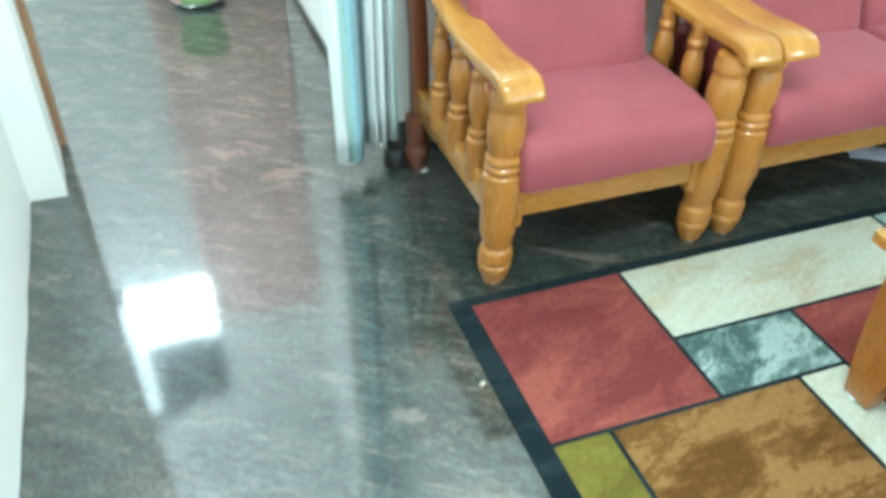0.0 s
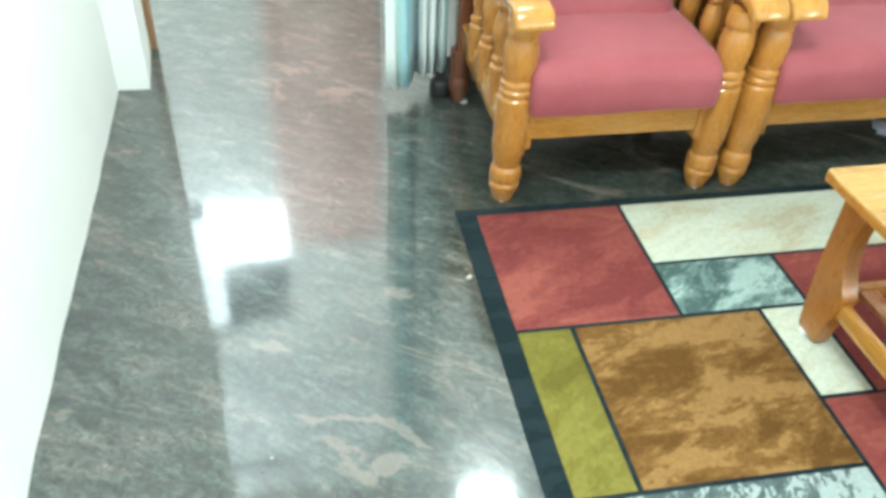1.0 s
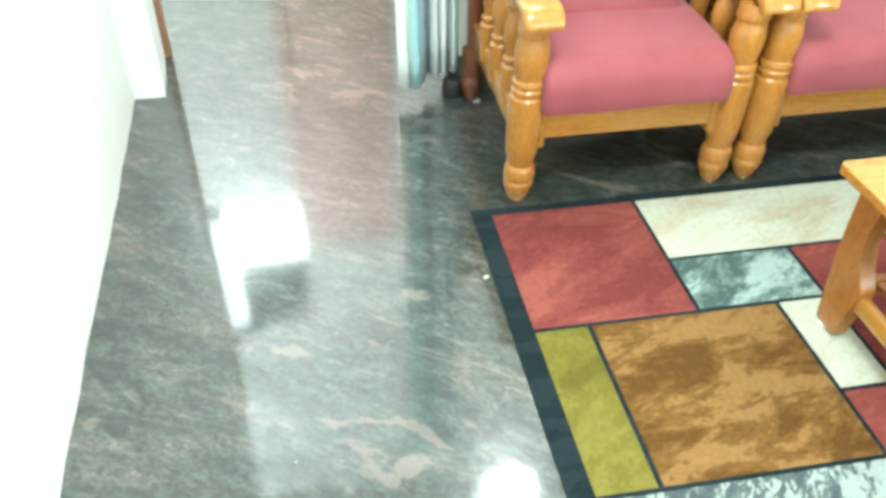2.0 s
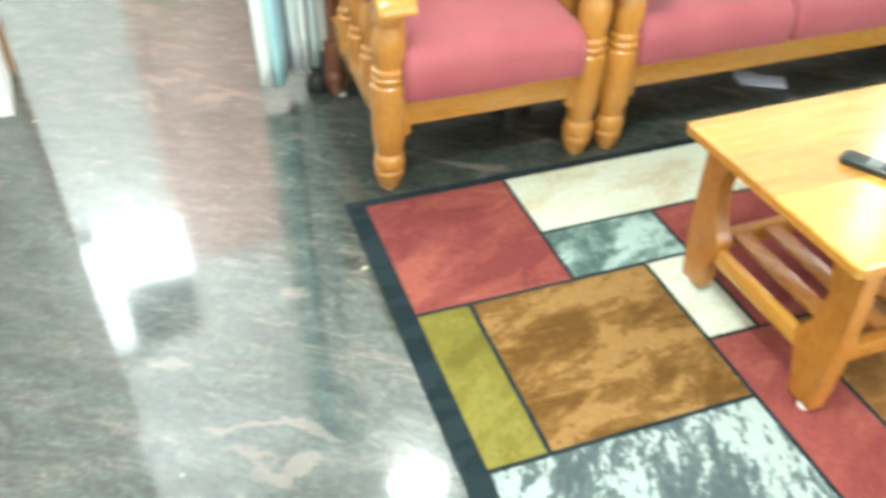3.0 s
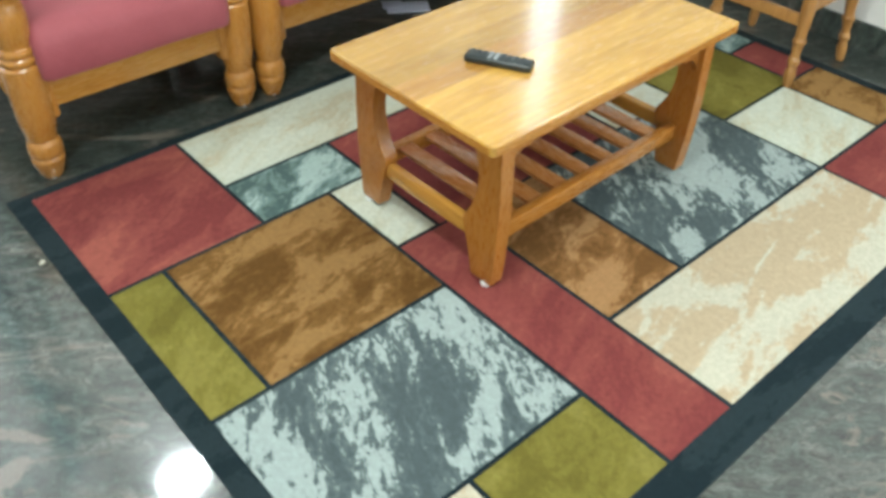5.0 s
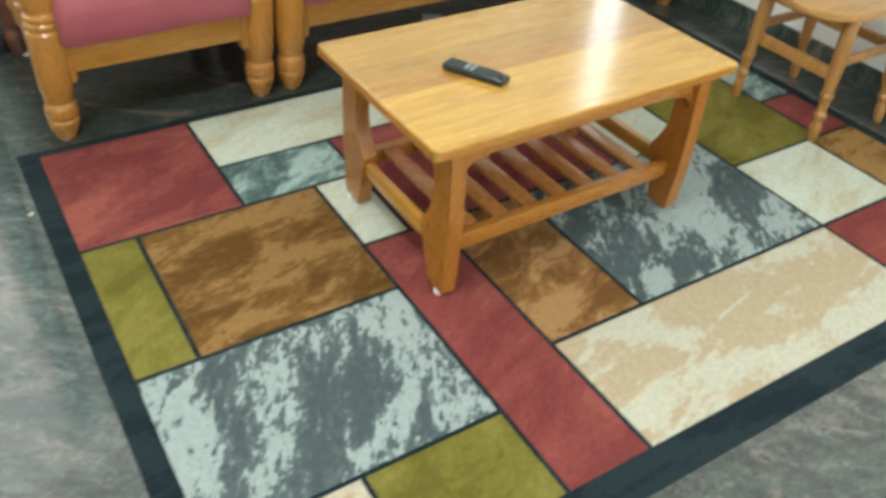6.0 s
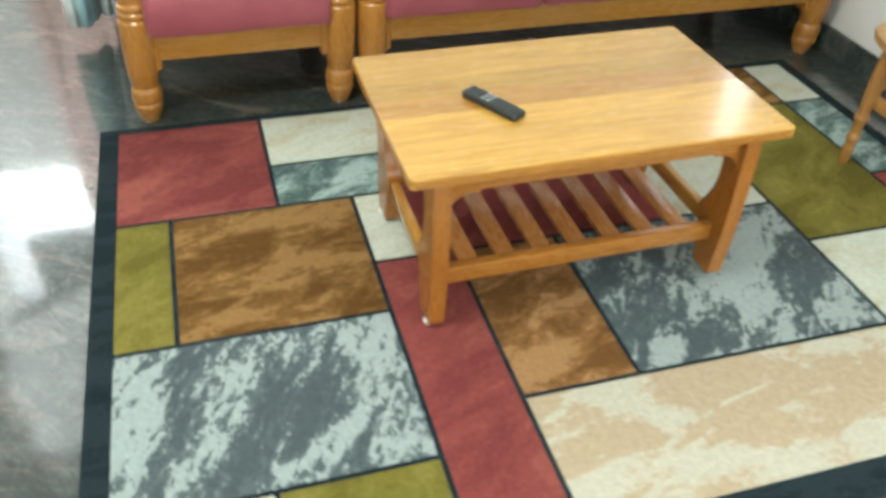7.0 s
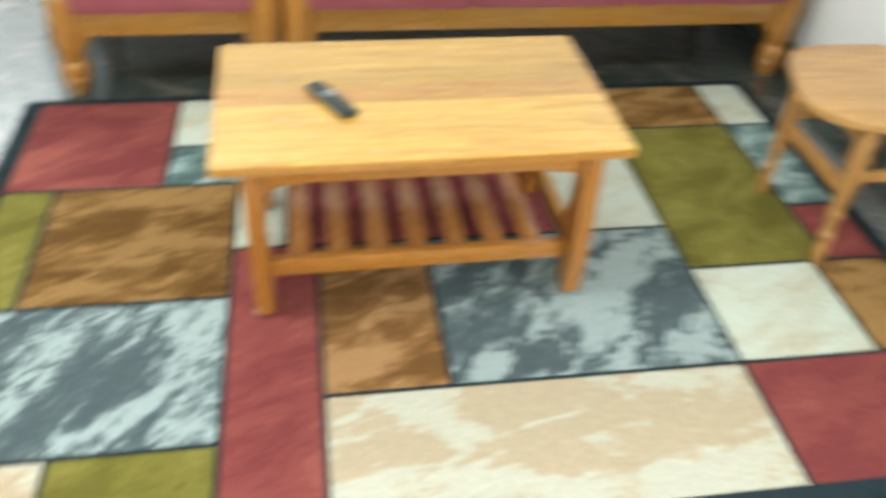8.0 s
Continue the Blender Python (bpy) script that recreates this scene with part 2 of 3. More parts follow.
RUG_BROWN = rug_dye("rug_brown", [(0.115, 0.055, 0.013), (0.165, 0.084, 0.022), (0.27, 0.152, 0.052)], [0.45, 0.525], 22, 2.1, 5.0, 0.028)
RUG_OLIVE = rug_dye("rug_olive", [(0.115, 0.098, 0.018), (0.15, 0.13, 0.025), (0.185, 0.16, 0.036)], [0.46, 0.56], 40, 1.6, 5.0, 0.03)
GREYS, BROWNS = [(0.066, 0.085, 0.088), (0.088, 0.112, 0.112), (0.295, 0.342, 0.325)], [(0.102, 0.049, 0.012), (0.148, 0.075, 0.020), (0.238, 0.134, 0.046)]
# the large blocks whose print can be told apart: (x, y, long radius, short radius, degrees, weight) from the block's middle
RUG_GREY_WEST = rug_dye("rug_grey_streaked", GREYS, [0.45, 0.555], 62, 3.2, 7.5, 0.018, 0.62, [
    (-0.29, -0.03, 0.28, 0.065, 84, 0.20), (-0.10, -0.03, 0.24, 0.045, 65, 0.17), (0.10, 0.15, 0.16, 0.06, 12, 0.10), (0.27, 0.10, 0.18, 0.05, 68, 0.18),
    (0.09, -0.14, 0.16, 0.035, 34, 0.16), (0.29, -0.17, 0.10, 0.06, 40, 0.10), (0.05, -0.02, 0.15, 0.10, 40, -0.17), (-0.19, 0.06, 0.13, 0.03, 78, -0.13), (-0.09, -0.17, 0.10, 0.05, 60, -0.13)], 0.85)
RUG_GREY_EAST = rug_dye("rug_grey_clouded", GREYS, [0.45, 0.54], 58, 2.3, 7.5, 0.018, 0.6, [
    (0.11, 0.0, 0.26, 0.08, 57, 0.20), (-0.03, -0.02, 0.14, 0.07, 50, 0.14), (0.30, -0.16, 0.13, 0.035, 55, 0.15), (-0.25, 0.0, 0.08, 0.05, 40, 0.10), (-0.23, -0.20, 0.07, 0.04, 40, 0.09),
    (0.26, -0.02, 0.13, 0.06, 57, -0.17), (-0.28, -0.10, 0.12, 0.09, 50, -0.14), (-0.12, -0.19, 0.10, 0.05, 40, -0.15), (-0.2, 0.18, 0.15, 0.08, 50, -0.06)], 1.0)
RUG_BROWN_WEST = rug_dye("rug_brown_banded", BROWNS, [0.45, 0.525], 14, 2.1, 5.6, 0.026, 0.26, [
    (-0.05, 0.21, 0.17, 0.05, 0, 0.12), (0.10, -0.01, 0.15, 0.075, -15, 0.18), (0.18, 0.15, 0.08, 0.07, 0, 0.12), (-0.04, -0.20, 0.15, 0.03, -15, 0.15), (-0.21, 0.14, 0.06, 0.05, 30, 0.10),
    (-0.11, 0.04, 0.16, 0.06, 5, -0.14), (-0.15, -0.11, 0.14, 0.06, -10, -0.17), (0.15, -0.18, 0.12, 0.05, -20, -0.15), (0.22, 0.06, 0.06, 0.05, 40, -0.10)])
RUG_BROWN_MID = rug_dye("rug_brown_blotched", [(0.135, 0.064, 0.019), (0.20, 0.100, 0.033), (0.32, 0.178, 0.075)], [0.45, 0.525], 20, 2.1, 5.6, 0.026, 0.26, [
    (0.08, 0.0, 0.10, 0.08, 30, 0.12), (-0.09, -0.18, 0.12, 0.06, 70, 0.15), (0.08, -0.18, 0.08, 0.06, 30, -0.15), (-0.09, 0.0, 0.10, 0.06, 60, -0.13), (0.0, 0.2, 0.12, 0.06, 0, -0.06)])
RUG_CREAM_LONG = rug_dye("rug_cream_long", [(0.46, 0.435, 0.34), (0.44, 0.385, 0.285), (0.41, 0.325, 0.215)], [0.475, 0.505], 12, 2.4, 4.6, 0.016, 0.2, [
    (-0.05, 0.09, 0.27, 0.08, 10, 0.14), (0.30, 0.03, 0.17, 0.08, 0, 0.13), (-0.38, 0.08, 0.10, 0.06, 20, 0.09), (-0.44, -0.10, 0.10, 0.08, 0, -0.13), (0.0, -0.10, 0.32, 0.045, -8, -0.15),
    (0.36, 0.13, 0.12, 0.04, 0, -0.1), (-0.22, 0.03, 0.10, 0.03, 20, -0.09)], 0.5)
RUG_RED_WEST = rug_dye("rug_red_corner", [(0.158, 0.036, 0.034), (0.205, 0.053, 0.045), (0.262, 0.077, 0.058)], [0.47, 0.56], 16, 2.4, 3.0, 0.03, 0.2, [
    (-0.20, -0.14, 0.16, 0.10, 60, 0.11), (0.08, -0.20, 0.14, 0.04, 10, 0.07), (0.08, 0.02, 0.17, 0.15, 0, -0.10), (-0.05, 0.18, 0.20, 0.04, 0, -0.05)])
RUG_TEAL_WEST = rug_dye("rug_teal_veined", [(0.07, 0.108, 0.10), (0.145, 0.205, 0.19), (0.31, 0.39, 0.36)], [0.46, 0.54], 35, 1.9, 7.0, 0.024, 0.32, [
    (0.09, 0.0, 0.12, 0.06, 20, 0.12), (-0.10, 0.06, 0.08, 0.05, 0, -0.13)])
WHITE_CAP = mat("white_plastic_cap", (0.75, 0.75, 0.73), 0.4)
BLACK_PLASTIC = mat("black_plastic", (0.014, 0.02, 0.02), 0.35)
RUBBER = mat("rubber_buttons", (0.05, 0.06, 0.06), 0.6)
KEY_GREY = mat("grey_buttons", (0.35, 0.37, 0.37), 0.5)
PAPER = mat("paper", (0.56, 0.57, 0.68), 0.6)
SCRAP = mat("dull_scrap", (0.42, 0.40, 0.32), 0.8)
CHROME = mat("steel", (0.55, 0.56, 0.57), 0.25, 1.0)
GREEN_POT = mat("green_plastic", (0.30, 0.46, 0.17), 0.45)
GLASS = mat("window_glass", (0.9, 0.95, 0.94), 0.02)
GLASS.node_tree.nodes["Principled BSDF"].inputs["Transmission Weight"].default_value = 1.0
DARK_GREY = mat("dark_grey_laminate", (0.028, 0.032, 0.036), 0.5)
DARK_POT = mat("dark_plastic", (0.010, 0.009, 0.010), 0.55)
GLOW = mat("lamp_diffuser", (0.9, 0.9, 0.9), 0.5)
GLOW.node_tree.nodes["Principled BSDF"].inputs["Emission Color"].default_value = (1, 0.98, 0.95, 1)
GLOW.node_tree.nodes["Principled BSDF"].inputs["Emission Strength"].default_value = 6.0


def curtain_cloth():
    m = mat("striped_curtain", (0.6, 0.7, 0.72), 0.8)
    k = Nodes(m)
    u = k.n("SeparateXYZ", Vector=k.n("UVMap").outputs[0]).outputs[0]
    white, sage, blue, slate, dark = (0.84, 0.88, 0.87), (0.40, 0.58, 0.55), (0.36, 0.62, 0.70), (0.25, 0.36, 0.40), (0.09, 0.135, 0.155)
    # printed stripes; slate and dark bands also hold the shade of folds and gaps
    bands = [(0.0, white), (0.09, white), (0.10, sage), (0.17, sage), (0.18, blue), (0.31, blue), (0.33, slate), (0.43, dark), (0.45, white), (0.54, white), (0.56, slate), (0.62, slate), (0.63, white), (0.70, white), (0.72, dark), (0.80, dark), (0.82, white), (0.94, sage), (1.0, sage)]
    col = k.ramp(u, bands)
    dots = k.n("TexVoronoi", Scale=150.0, Vector=k.coords()).outputs[0]
    col = k.mix(k.grey(dots, [(0.25, 0.35), (0.4, 0.0)]), col, white)
    weave = k.noise(k.coords(), 300, 2)
    k.base(k.mix(0.3, col, k.grey(weave, [(0.3, 0.3), (0.7, 0.7)]), "OVERLAY"))
    k.bump(weave, 0.2, 0.001)
    k.b.inputs["Sheen Weight"].default_value = 0.2
    return m


CURTAIN = curtain_cloth()


# ---- mesh helpers ----
def mesh_of(bm, name, material, smooth=True):
    me = bpy.data.meshes.new(name)
    bmesh.ops.recalc_face_normals(bm, faces=bm.faces)
    bm.to_mesh(me)
    bm.free()
    me.materials.append(material)
    if smooth:
        for p in me.polygons:
            p.use_smooth = True
        me.set_sharp_from_angle(angle=radians(25))
    return me


def part(name, bm, material, parent=None, label="", smooth=True):
    ob = new(name, mesh_of(bm, name, material, smooth))
    ob.parent = parent
    return tagged(ob, label)


def thing(name, at, label, category, group="", kind="", turn=0):
    ob = new(name)
    ob.matrix_basis = pose(*at, 0, 0, turn)
    ob.empty_display_size = 0.1
    return tagged(ob, label, category, group, kind)


def box(bm, x0, x1, y0, y1, z0, z1, bevel=0.0, seg=2):
    r = bmesh.ops.create_cube(bm, size=1)
    vs = r["verts"]
    for v in vs:
        v.co = Vector(((x0 + x1) / 2 + v.co.x * (x1 - x0), (y0 + y1) / 2 + v.co.y * (y1 - y0), (z0 + z1) / 2 + v.co.z * (z1 - z0)))
    if bevel:
        es = {e for v in vs for e in v.link_edges}
        bmesh.ops.bevel(bm, geom=list(es), offset=bevel, segments=seg, profile=0.5, affect="EDGES")
    return bm


def one_box(*args, **kw):
    return box(bmesh.new(), *args, **kw)


def lathe(profile, x=0.0, y=0.0, sides=24, lean=(0.0, 0.0)):
    """A turned shape: profile is rows of (z, radius); lean: the drift in x and y for each metre of height."""
    bm = bmesh.new()
    rings = []
    for z, r in profile:
        cx, cy = x + lean[0] * z, y + lean[1] * z
        rings.append([bm.verts.new((cx + r * math.cos(2 * math.pi * i / sides), cy + r * math.sin(2 * math.pi * i / sides), z)) for i in range(sides)])
    for a, b in zip(rings, rings[1:]):
        for i in range(sides):
            bm.faces.new((a[i], a[(i + 1) % sides], b[(i + 1) % sides], b[i]))
    bm.faces.new(rings[0][::-1])
    bm.faces.new(rings[-1])
    return bm


def smooth_rows(rows, n):
    """Catmull-Rom through rows of numbers."""
    out = []
    for i in range(len(rows) - 1):
        p = [rows[max(0, min(len(rows) - 1, i + d))] for d in (-1, 0, 1, 2)]
        for s in range(n):
            t = s / n
            out.append(tuple(0.5 * (2 * b + (c - a) * t + (2 * a - 5 * b + 4 * c - d) * t * t + (3 * b - a - 3 * c + d) * t ** 3) for a, b, c, d in zip(*p)))
    out.append(rows[-1])
    return out


def sweep_yz(rows, x, r=0.012):
    """A board along y and z: rows of (y, z, width, thickness); its section has rounded corners."""
    bm = bmesh.new()
    rings = []
    for i, (y, z, w, th) in enumerate(rows):
        a, b = rows[max(0, i - 1)], rows[min(len(rows) - 1, i + 1)]
        ty, tz = b[0] - a[0], b[1] - a[1]
        ln = math.hypot(ty, tz) or 1
        ny, nz = -tz / ln, ty / ln
        if rows[-1][0] < rows[0][0]:
            ny, nz = -ny, -nz
        ring = []
        rr = min(r, th * 0.45, w * 0.45)
        for cx, cn, a0 in ((1, 1, 0), (-1, 1, 90), (-1, -1, 180), (1, -1, 270)):
            for k in range(4):
                an = radians(a0 + 30 * k)
                u = cx * (w / 2 - rr) + rr * math.cos(an)
                v = cn * (th / 2 - rr) + rr * math.sin(an)
                ring.append(bm.verts.new((x + u, y + ny * v, z + nz * v)))
        rings.append(ring)
    n = len(rings[0])
    for a, b in zip(rings, rings[1:]):
        for i in range(n):
            bm.faces.new((a[i], a[(i + 1) % n], b[(i + 1) % n], b[i]))
    bm.faces.new(rings[0][::-1])
    bm.faces.new(rings[-1])
    return bm


def prism(poly, axis, a, b, bevel=0.0):
    """Pushes a flat outline along an axis from a to b. The outline's two numbers are the other axes in order."""
    bm = bmesh.new()

    def at(p, d):
        return {"x": (d, p[0], p[1]), "y": (p[0], d, p[1]), "z": (p[0], p[1], d)}[axis]

    lo = [bm.verts.new(at(p, a)) for p in poly]
    hi = [bm.verts.new(at(p, b)) for p in poly]
    n = len(poly)
    bm.faces.new(lo[::-1])
    bm.faces.new(hi)
    for i in range(n):
        bm.faces.new((lo[i], lo[(i + 1) % n], hi[(i + 1) % n], hi[i]))
    if bevel:
        bmesh.ops.bevel(bm, geom=list(bm.edges), offset=bevel, segments=2, profile=0.5, affect="EDGES")
    return bm


def cushion(x0, x1, y0, y1, z0, z1, r, puff=0.0, cuts=13, seed=0.0):
    """A stuffed block with round edges, a crowned top and a slightly uneven skin."""
    bm = bmesh.new()
    bmesh.ops.create_cube(bm, size=2)
    bmesh.ops.subdivide_edges(bm, edges=bm.edges[:], cuts=cuts, use_grid_fill=True)
    h = Vector(((x1 - x0) / 2, (y1 - y0) / 2, (z1 - z0) / 2))
    c = Vector(((x0 + x1) / 2, (y0 + y1) / 2, (z0 + z1) / 2))
    for v in bm.verts:
        # crowd the grid lines towards the edges
        p = Vector([math.copysign(abs(q) ** 0.6, q) * k for q, k in zip(v.co, h)])
        inner = Vector([max(-(k - r), min(k - r, q)) for q, k in zip(p, h)])
        d = p - inner
        if d.length > 1e-6:
            p = inner + d.normalized() * r
        fx, fy, fz = 1 - (p.x / h.x) ** 2, 1 - (p.y / h.y) ** 2, 1 - (p.z / h.z) ** 2
        p.z += puff * max(0, fx) ** 0.5 * max(0, fy) ** 0.6 * (1 if p.z > 0 else 0)
        p.y -= 0.35 * puff * max(0, fx) ** 0.5 * max(0, fz) * (1 if p.y < 0 else 0)
        q = p * 7 + Vector((seed, seed * 2, 0))
        p += Vector((0, 0.003, 0.004)) * noise.noise(q)
        v.co = c + p
    return bm


def roll_cushion(x0, x1, y0, y1, z0, z1, r, crown=0.012, end=0.03, seed=0.0):
    """A seat cushion: a profile along y and z with a round front roll, drawn out along x, its two ends softly rounded."""
    prof = [(y1, z0), ((y0 + y1) / 2, z0), (y0 + 0.02, z0)]
    prof += [(y0 + 0.012 - 0.012 * math.sin(radians(q)), z0 + 0.012 - 0.012 * math.cos(radians(q))) for q in (30, 60, 90)]
    prof += [(y0 - 0.006, z0 + 0.5 * (z1 - r - z0) + 0.006)]
    prof += [(y0 + r - (r + 0.004) * math.cos(radians(q)), z1 - r + r * math.sin(radians(q))) for q in range(0, 91, 9)]
    prof += [(y0 + r + (y1 - y0 - r) * f, z1 + crown * math.sin(math.pi * f)) for f in (0.15, 0.3, 0.45, 0.6, 0.75, 0.9)] + [(y1, z1)]
    cy, cz, hy, hz = (y0 + y1) / 2, (z0 + z1) / 2, (y1 - y0) / 2, (z1 - z0) / 2
    steps = [end * f for f in (0.0, 0.06, 0.16, 0.32, 0.55, 0.8, 1.0)]
    n = 14
    xs = [x0 + d for d in steps] + [x0 + end + (x1 - x0 - 2 * end) * i / n for i in range(1, n)] + [x1 - d for d in reversed(steps)]
    bm = bmesh.new()
    rings = []
    for x in xs:
        d = min(x - x0, x1 - x, end)
        inset = end - math.sqrt(max(0.0, end * end - (end - d) ** 2))
        puff = 0.008 * math.sin(math.pi * (x - x0) / (x1 - x0)) ** 0.6
        ring = []
        for y, z in prof:
            up = 1.0 if z > cz else 0.25
            py, pz = cy + (y - cy) * (hy - inset * 0.8) / hy, cz + (z - cz) * (hz - inset * up) / hz
            pz += puff if z > cz else 0.0
            q = noise.noise(Vector((x * 6 + seed, y * 6, z * 6)))
            ring.append(bm.verts.new((x, py + 0.002 * q, pz + 0.003 * q)))
        rings.append(ring)
    m = len(prof)
    for p, q in zip(rings, rings[1:]):
        for i in range(m):
            bm.faces.new((p[i], p[(i + 1) % m], q[(i + 1) % m], q[i]))
    bm.faces.new(rings[0][::-1])
    bm.faces.new(rings[-1])
    return bm


# ---- structure ----
def wall_poly(name, pts, z0, z1, label):
    return tagged(part(name, prism(pts, "z", z0, z1), WALL, None, label, False), "", "wall", "", "structure")


H = 3.0
HP = 3.4  # the passage is higher than the room
fl = part("floor", one_box(-3.2, 3.2, -4.6, 6.0, -0.08, 0.0), FLOOR, None, "polished dark grey granite floor with brown streaks", False)
tagged(fl, "", "floor", "", "structure")
for ceiling_name, y0, y1, z in (("ceiling", -4.6, 0.947, H), ("ceiling_passage", 0.947, 6.0, HP)):
    ce = part(ceiling_name, one_box(-3.2, 3.2, y0, y1, z, z + 0.1), CEIL, None, "plain white painted ceiling", False)
    tagged(ce, "", "ceiling", "", "structure")


def west(y):
    return -1.0595 - 0.0286 * y


def wall_open(name, along, a, b, c0, c1, openings, label, H=H):
    """A wall along x or y from a to b, between c0 and c1 across, with openings (from, to, sill, head) cut through."""
    bm = bmesh.new()

    def piece(u0, u1, z0, z1):
        if u1 - u0 > 1e-4 and z1 - z0 > 1e-4:
            box(bm, *((u0, u1, c0, c1) if along == "x" else (c0, c1, u0, u1)), z0, z1)

    at = a
    for u0, u1, z0, z1 in sorted(openings):
        piece(at, u0, 0, H)
        piece(u0, u1, 0, z0)
        piece(u0, u1, z1, H)
        at = u1
    piece(at, b, 0, H)
    return tagged(part(name, bm, WALL, None, label, False), "", "wall", "", "structure")


def window(name, along, c, u0, u1, z0, z1, label, bars=1):
    """A white window frame with panes, set in an opening whose middle plane lies at c."""
    w = thing(name, (0, 0, 0), label, "window", "", "structure")

    def put(kind, p0, p1, q0, q1, d0, d1, material, tag=""):
        bx = (p0, p1, c + d0, c + d1) if along == "x" else (c + d0, c + d1, p0, p1)
        return part(kind, one_box(*bx, q0, q1, bevel=0.003 if material is WHITE_CAP else 0.0), material, w, tag)

    f = 0.04
    put("frame", u0, u0 + f, z0, z1, -0.03, 0.03, WHITE_CAP)
    put("frame", u1 - f, u1, z0, z1, -0.03, 0.03, WHITE_CAP)
    put("frame", u0 + f, u1 - f, z0, z0 + f, -0.03, 0.03, WHITE_CAP)
    put("frame", u0 + f, u1 - f, z1 - f, z1, -0.03, 0.03, WHITE_CAP)
    for k in range(bars + 1):
        p0 = u0 + f + (u1 - u0 - 2 * f) * k / (bars + 1)
        p1 = u0 + f + (u1 - u0 - 2 * f) * (k + 1) / (bars + 1)
        pane = put("pane", p0, p1, z0 + f, z1 - f, -0.002, 0.002, GLASS)
        pane.visible_shadow = False
        if k:
            put("mullion", p0 - 0.015, p0 + 0.015, z0 + f, z1 - f, -0.025, 0.025, WHITE_CAP)
    return w


# hand-trowelled plaster: the wall's face wavers by a few millimetres
uneven = [(west(y) + 0.006 * noise.noise(Vector((0.3, y * 5.0, 0.0))), y) for y in (-4.4 + 5.3 * i / 106 for i in range(107))]
wall_poly("wall_west", uneven + [(west(0.9) - 0.2, 0.9), (west(-4.4) - 0.2, -4.4)], 0, H, "white plastered wall along the granite floor")
wall_poly("wall_pillar", [(-1.30, 0.9), (-0.976, 0.9), (-1.008, 1.235), (-1.30, 1.235)], 0, HP, "white plastered pier beside the passage")
wall_open("wall_east", "y", -4.2, 1.1, 2.76, 2.96, [(0.40, 0.62, 0.95, 2.2), (-3.4, -2.4, 0.9, 2.1)], "white plastered wall with dark skirting")
wall_open("wall_south", "x", -1.3, 2.96, -4.4, -4.2, [(-0.25, 2.05, 0.9, 2.2)], "plain white plastered wall")
wall_poly("wall_north", [(0.06, 0.86), (2.757, 0.86), (2.757, 1.1), (0.06, 1.1)], 0, HP, "white plastered wall behind the seats")
wall_poly("wall_passage", [(0.06, 1.103), (0.26, 1.103), (0.26, 2.867), (0.06, 2.867)], 0, HP, "white passage wall with dark skirting")
wall_open("wall_far", "x", -2.2, 0.26, 2.87, 3.07, [(-1.32, -1.11, 1.86, 3.10), (-1.11, -0.62, 1.86, 2.40)], "white plastered wall at the passage's end", HP)
wall_open("wall_far_west", "y", 1.238, 2.867, -2.2, -2.0, [(1.75, 2.65, 1.9, 3.1)], "plain white plastered wall", HP)
wall_open("wall_closet", "x", -2.2, -1.303, 1.035, 1.235, [(-1.97, -1.39, 1.9, 3.1)], "plain white plastered wall", HP)
# unseen opening, added for the lamp that brightens the far wall
window("fill_window_closet", "x", 1.09, -1.97, -1.39, 1.9, 3.1, "unseen high window added around the closet fill light")
wall_poly("wall_lintel", [(-0.985, 0.95), (0.057, 0.95), (0.057, 1.1), (-0.985, 1.1)], 2.75, HP, "white plastered lintel over the passage")
window("window_2", "y", 2.9, 0.40, 0.62, 0.95, 2.2, "narrow window with a white frame beside the sofa", 0)
# unseen window, added to house the southeast fill
window("fill_window_southeast", "y", 2.9, -3.4, -2.4, 0.9, 2.1, "unseen two-pane window added around the southeast fill light")
window("window_4", "x", -4.34, -0.25, 2.05, 0.9, 2.2, "wide window with four panes in a white frame", 3)
# unseen opening, added for the passage's fill lamp
window("fill_window_passage", "y", -2.14, 1.75, 2.65, 1.9, 3.1, "unseen high window added around the passage fill light")


def skirting(name, pts, z1=0.1):
    return tagged(part(name, prism(pts, "z", 0, z1, 0.003), SKIRT, None, "dark polished granite skirting", False), "", "skirting", "", "structure")


skirting("baseboard_east", [(2.742, -4.2), (2.757, -4.2), (2.757, 0.84), (2.742, 0.84)])
skirting("baseboard_north", [(0.07, 0.842), (2.74, 0.842), (2.74, 0.857), (0.07, 0.857)])
skirting("baseboard_passage", [(0.044, 1.1), (0.057, 1.1), (0.057, 2.86), (0.044, 2.86)], 0.035)

df = thing("door_frame", (0, 0, 0), "brown wooden door frame against the white pier", "door frame", "", "structure")
part("jamb", one_box(-1.06, -0.982, 1.238, 1.262, 0.0, 2.1, bevel=0.006), FRAMEWOOD, df)
leaf = part("door_stile", one_box(-1.07, -1.02, 1.277, 1.33, 0.0, 2.1, bevel=0.006), FRAMEWOOD, df, "darker stepped inner stile")
for zz in (0.35, 1.1, 1.8):
    part("hinge", one_box(-1.02, -1.014, 1.285, 1.32, zz, zz + 0.1, bevel=0.002), CHROME, leaf, "steel butt hinge")

# the far doorway, of reddish wood
fd = thing("door_far", (0, 0, 0), "pale pink painted wooden door at the passage's end", "door", "", "structure")
part("frame", one_box(-0.64, -0.56, 2.81, 2.867, 0, 2.15, bevel=0.006), REDWOOD, fd)
part("frame", one_box(-0.03, 0.05, 2.81, 2.867, 0, 2.15, bevel=0.006), REDWOOD, fd)
part("frame", one_box(-0.64, 0.05, 2.81, 2.867, 2.15, 2.23, bevel=0.006), REDWOOD, fd)
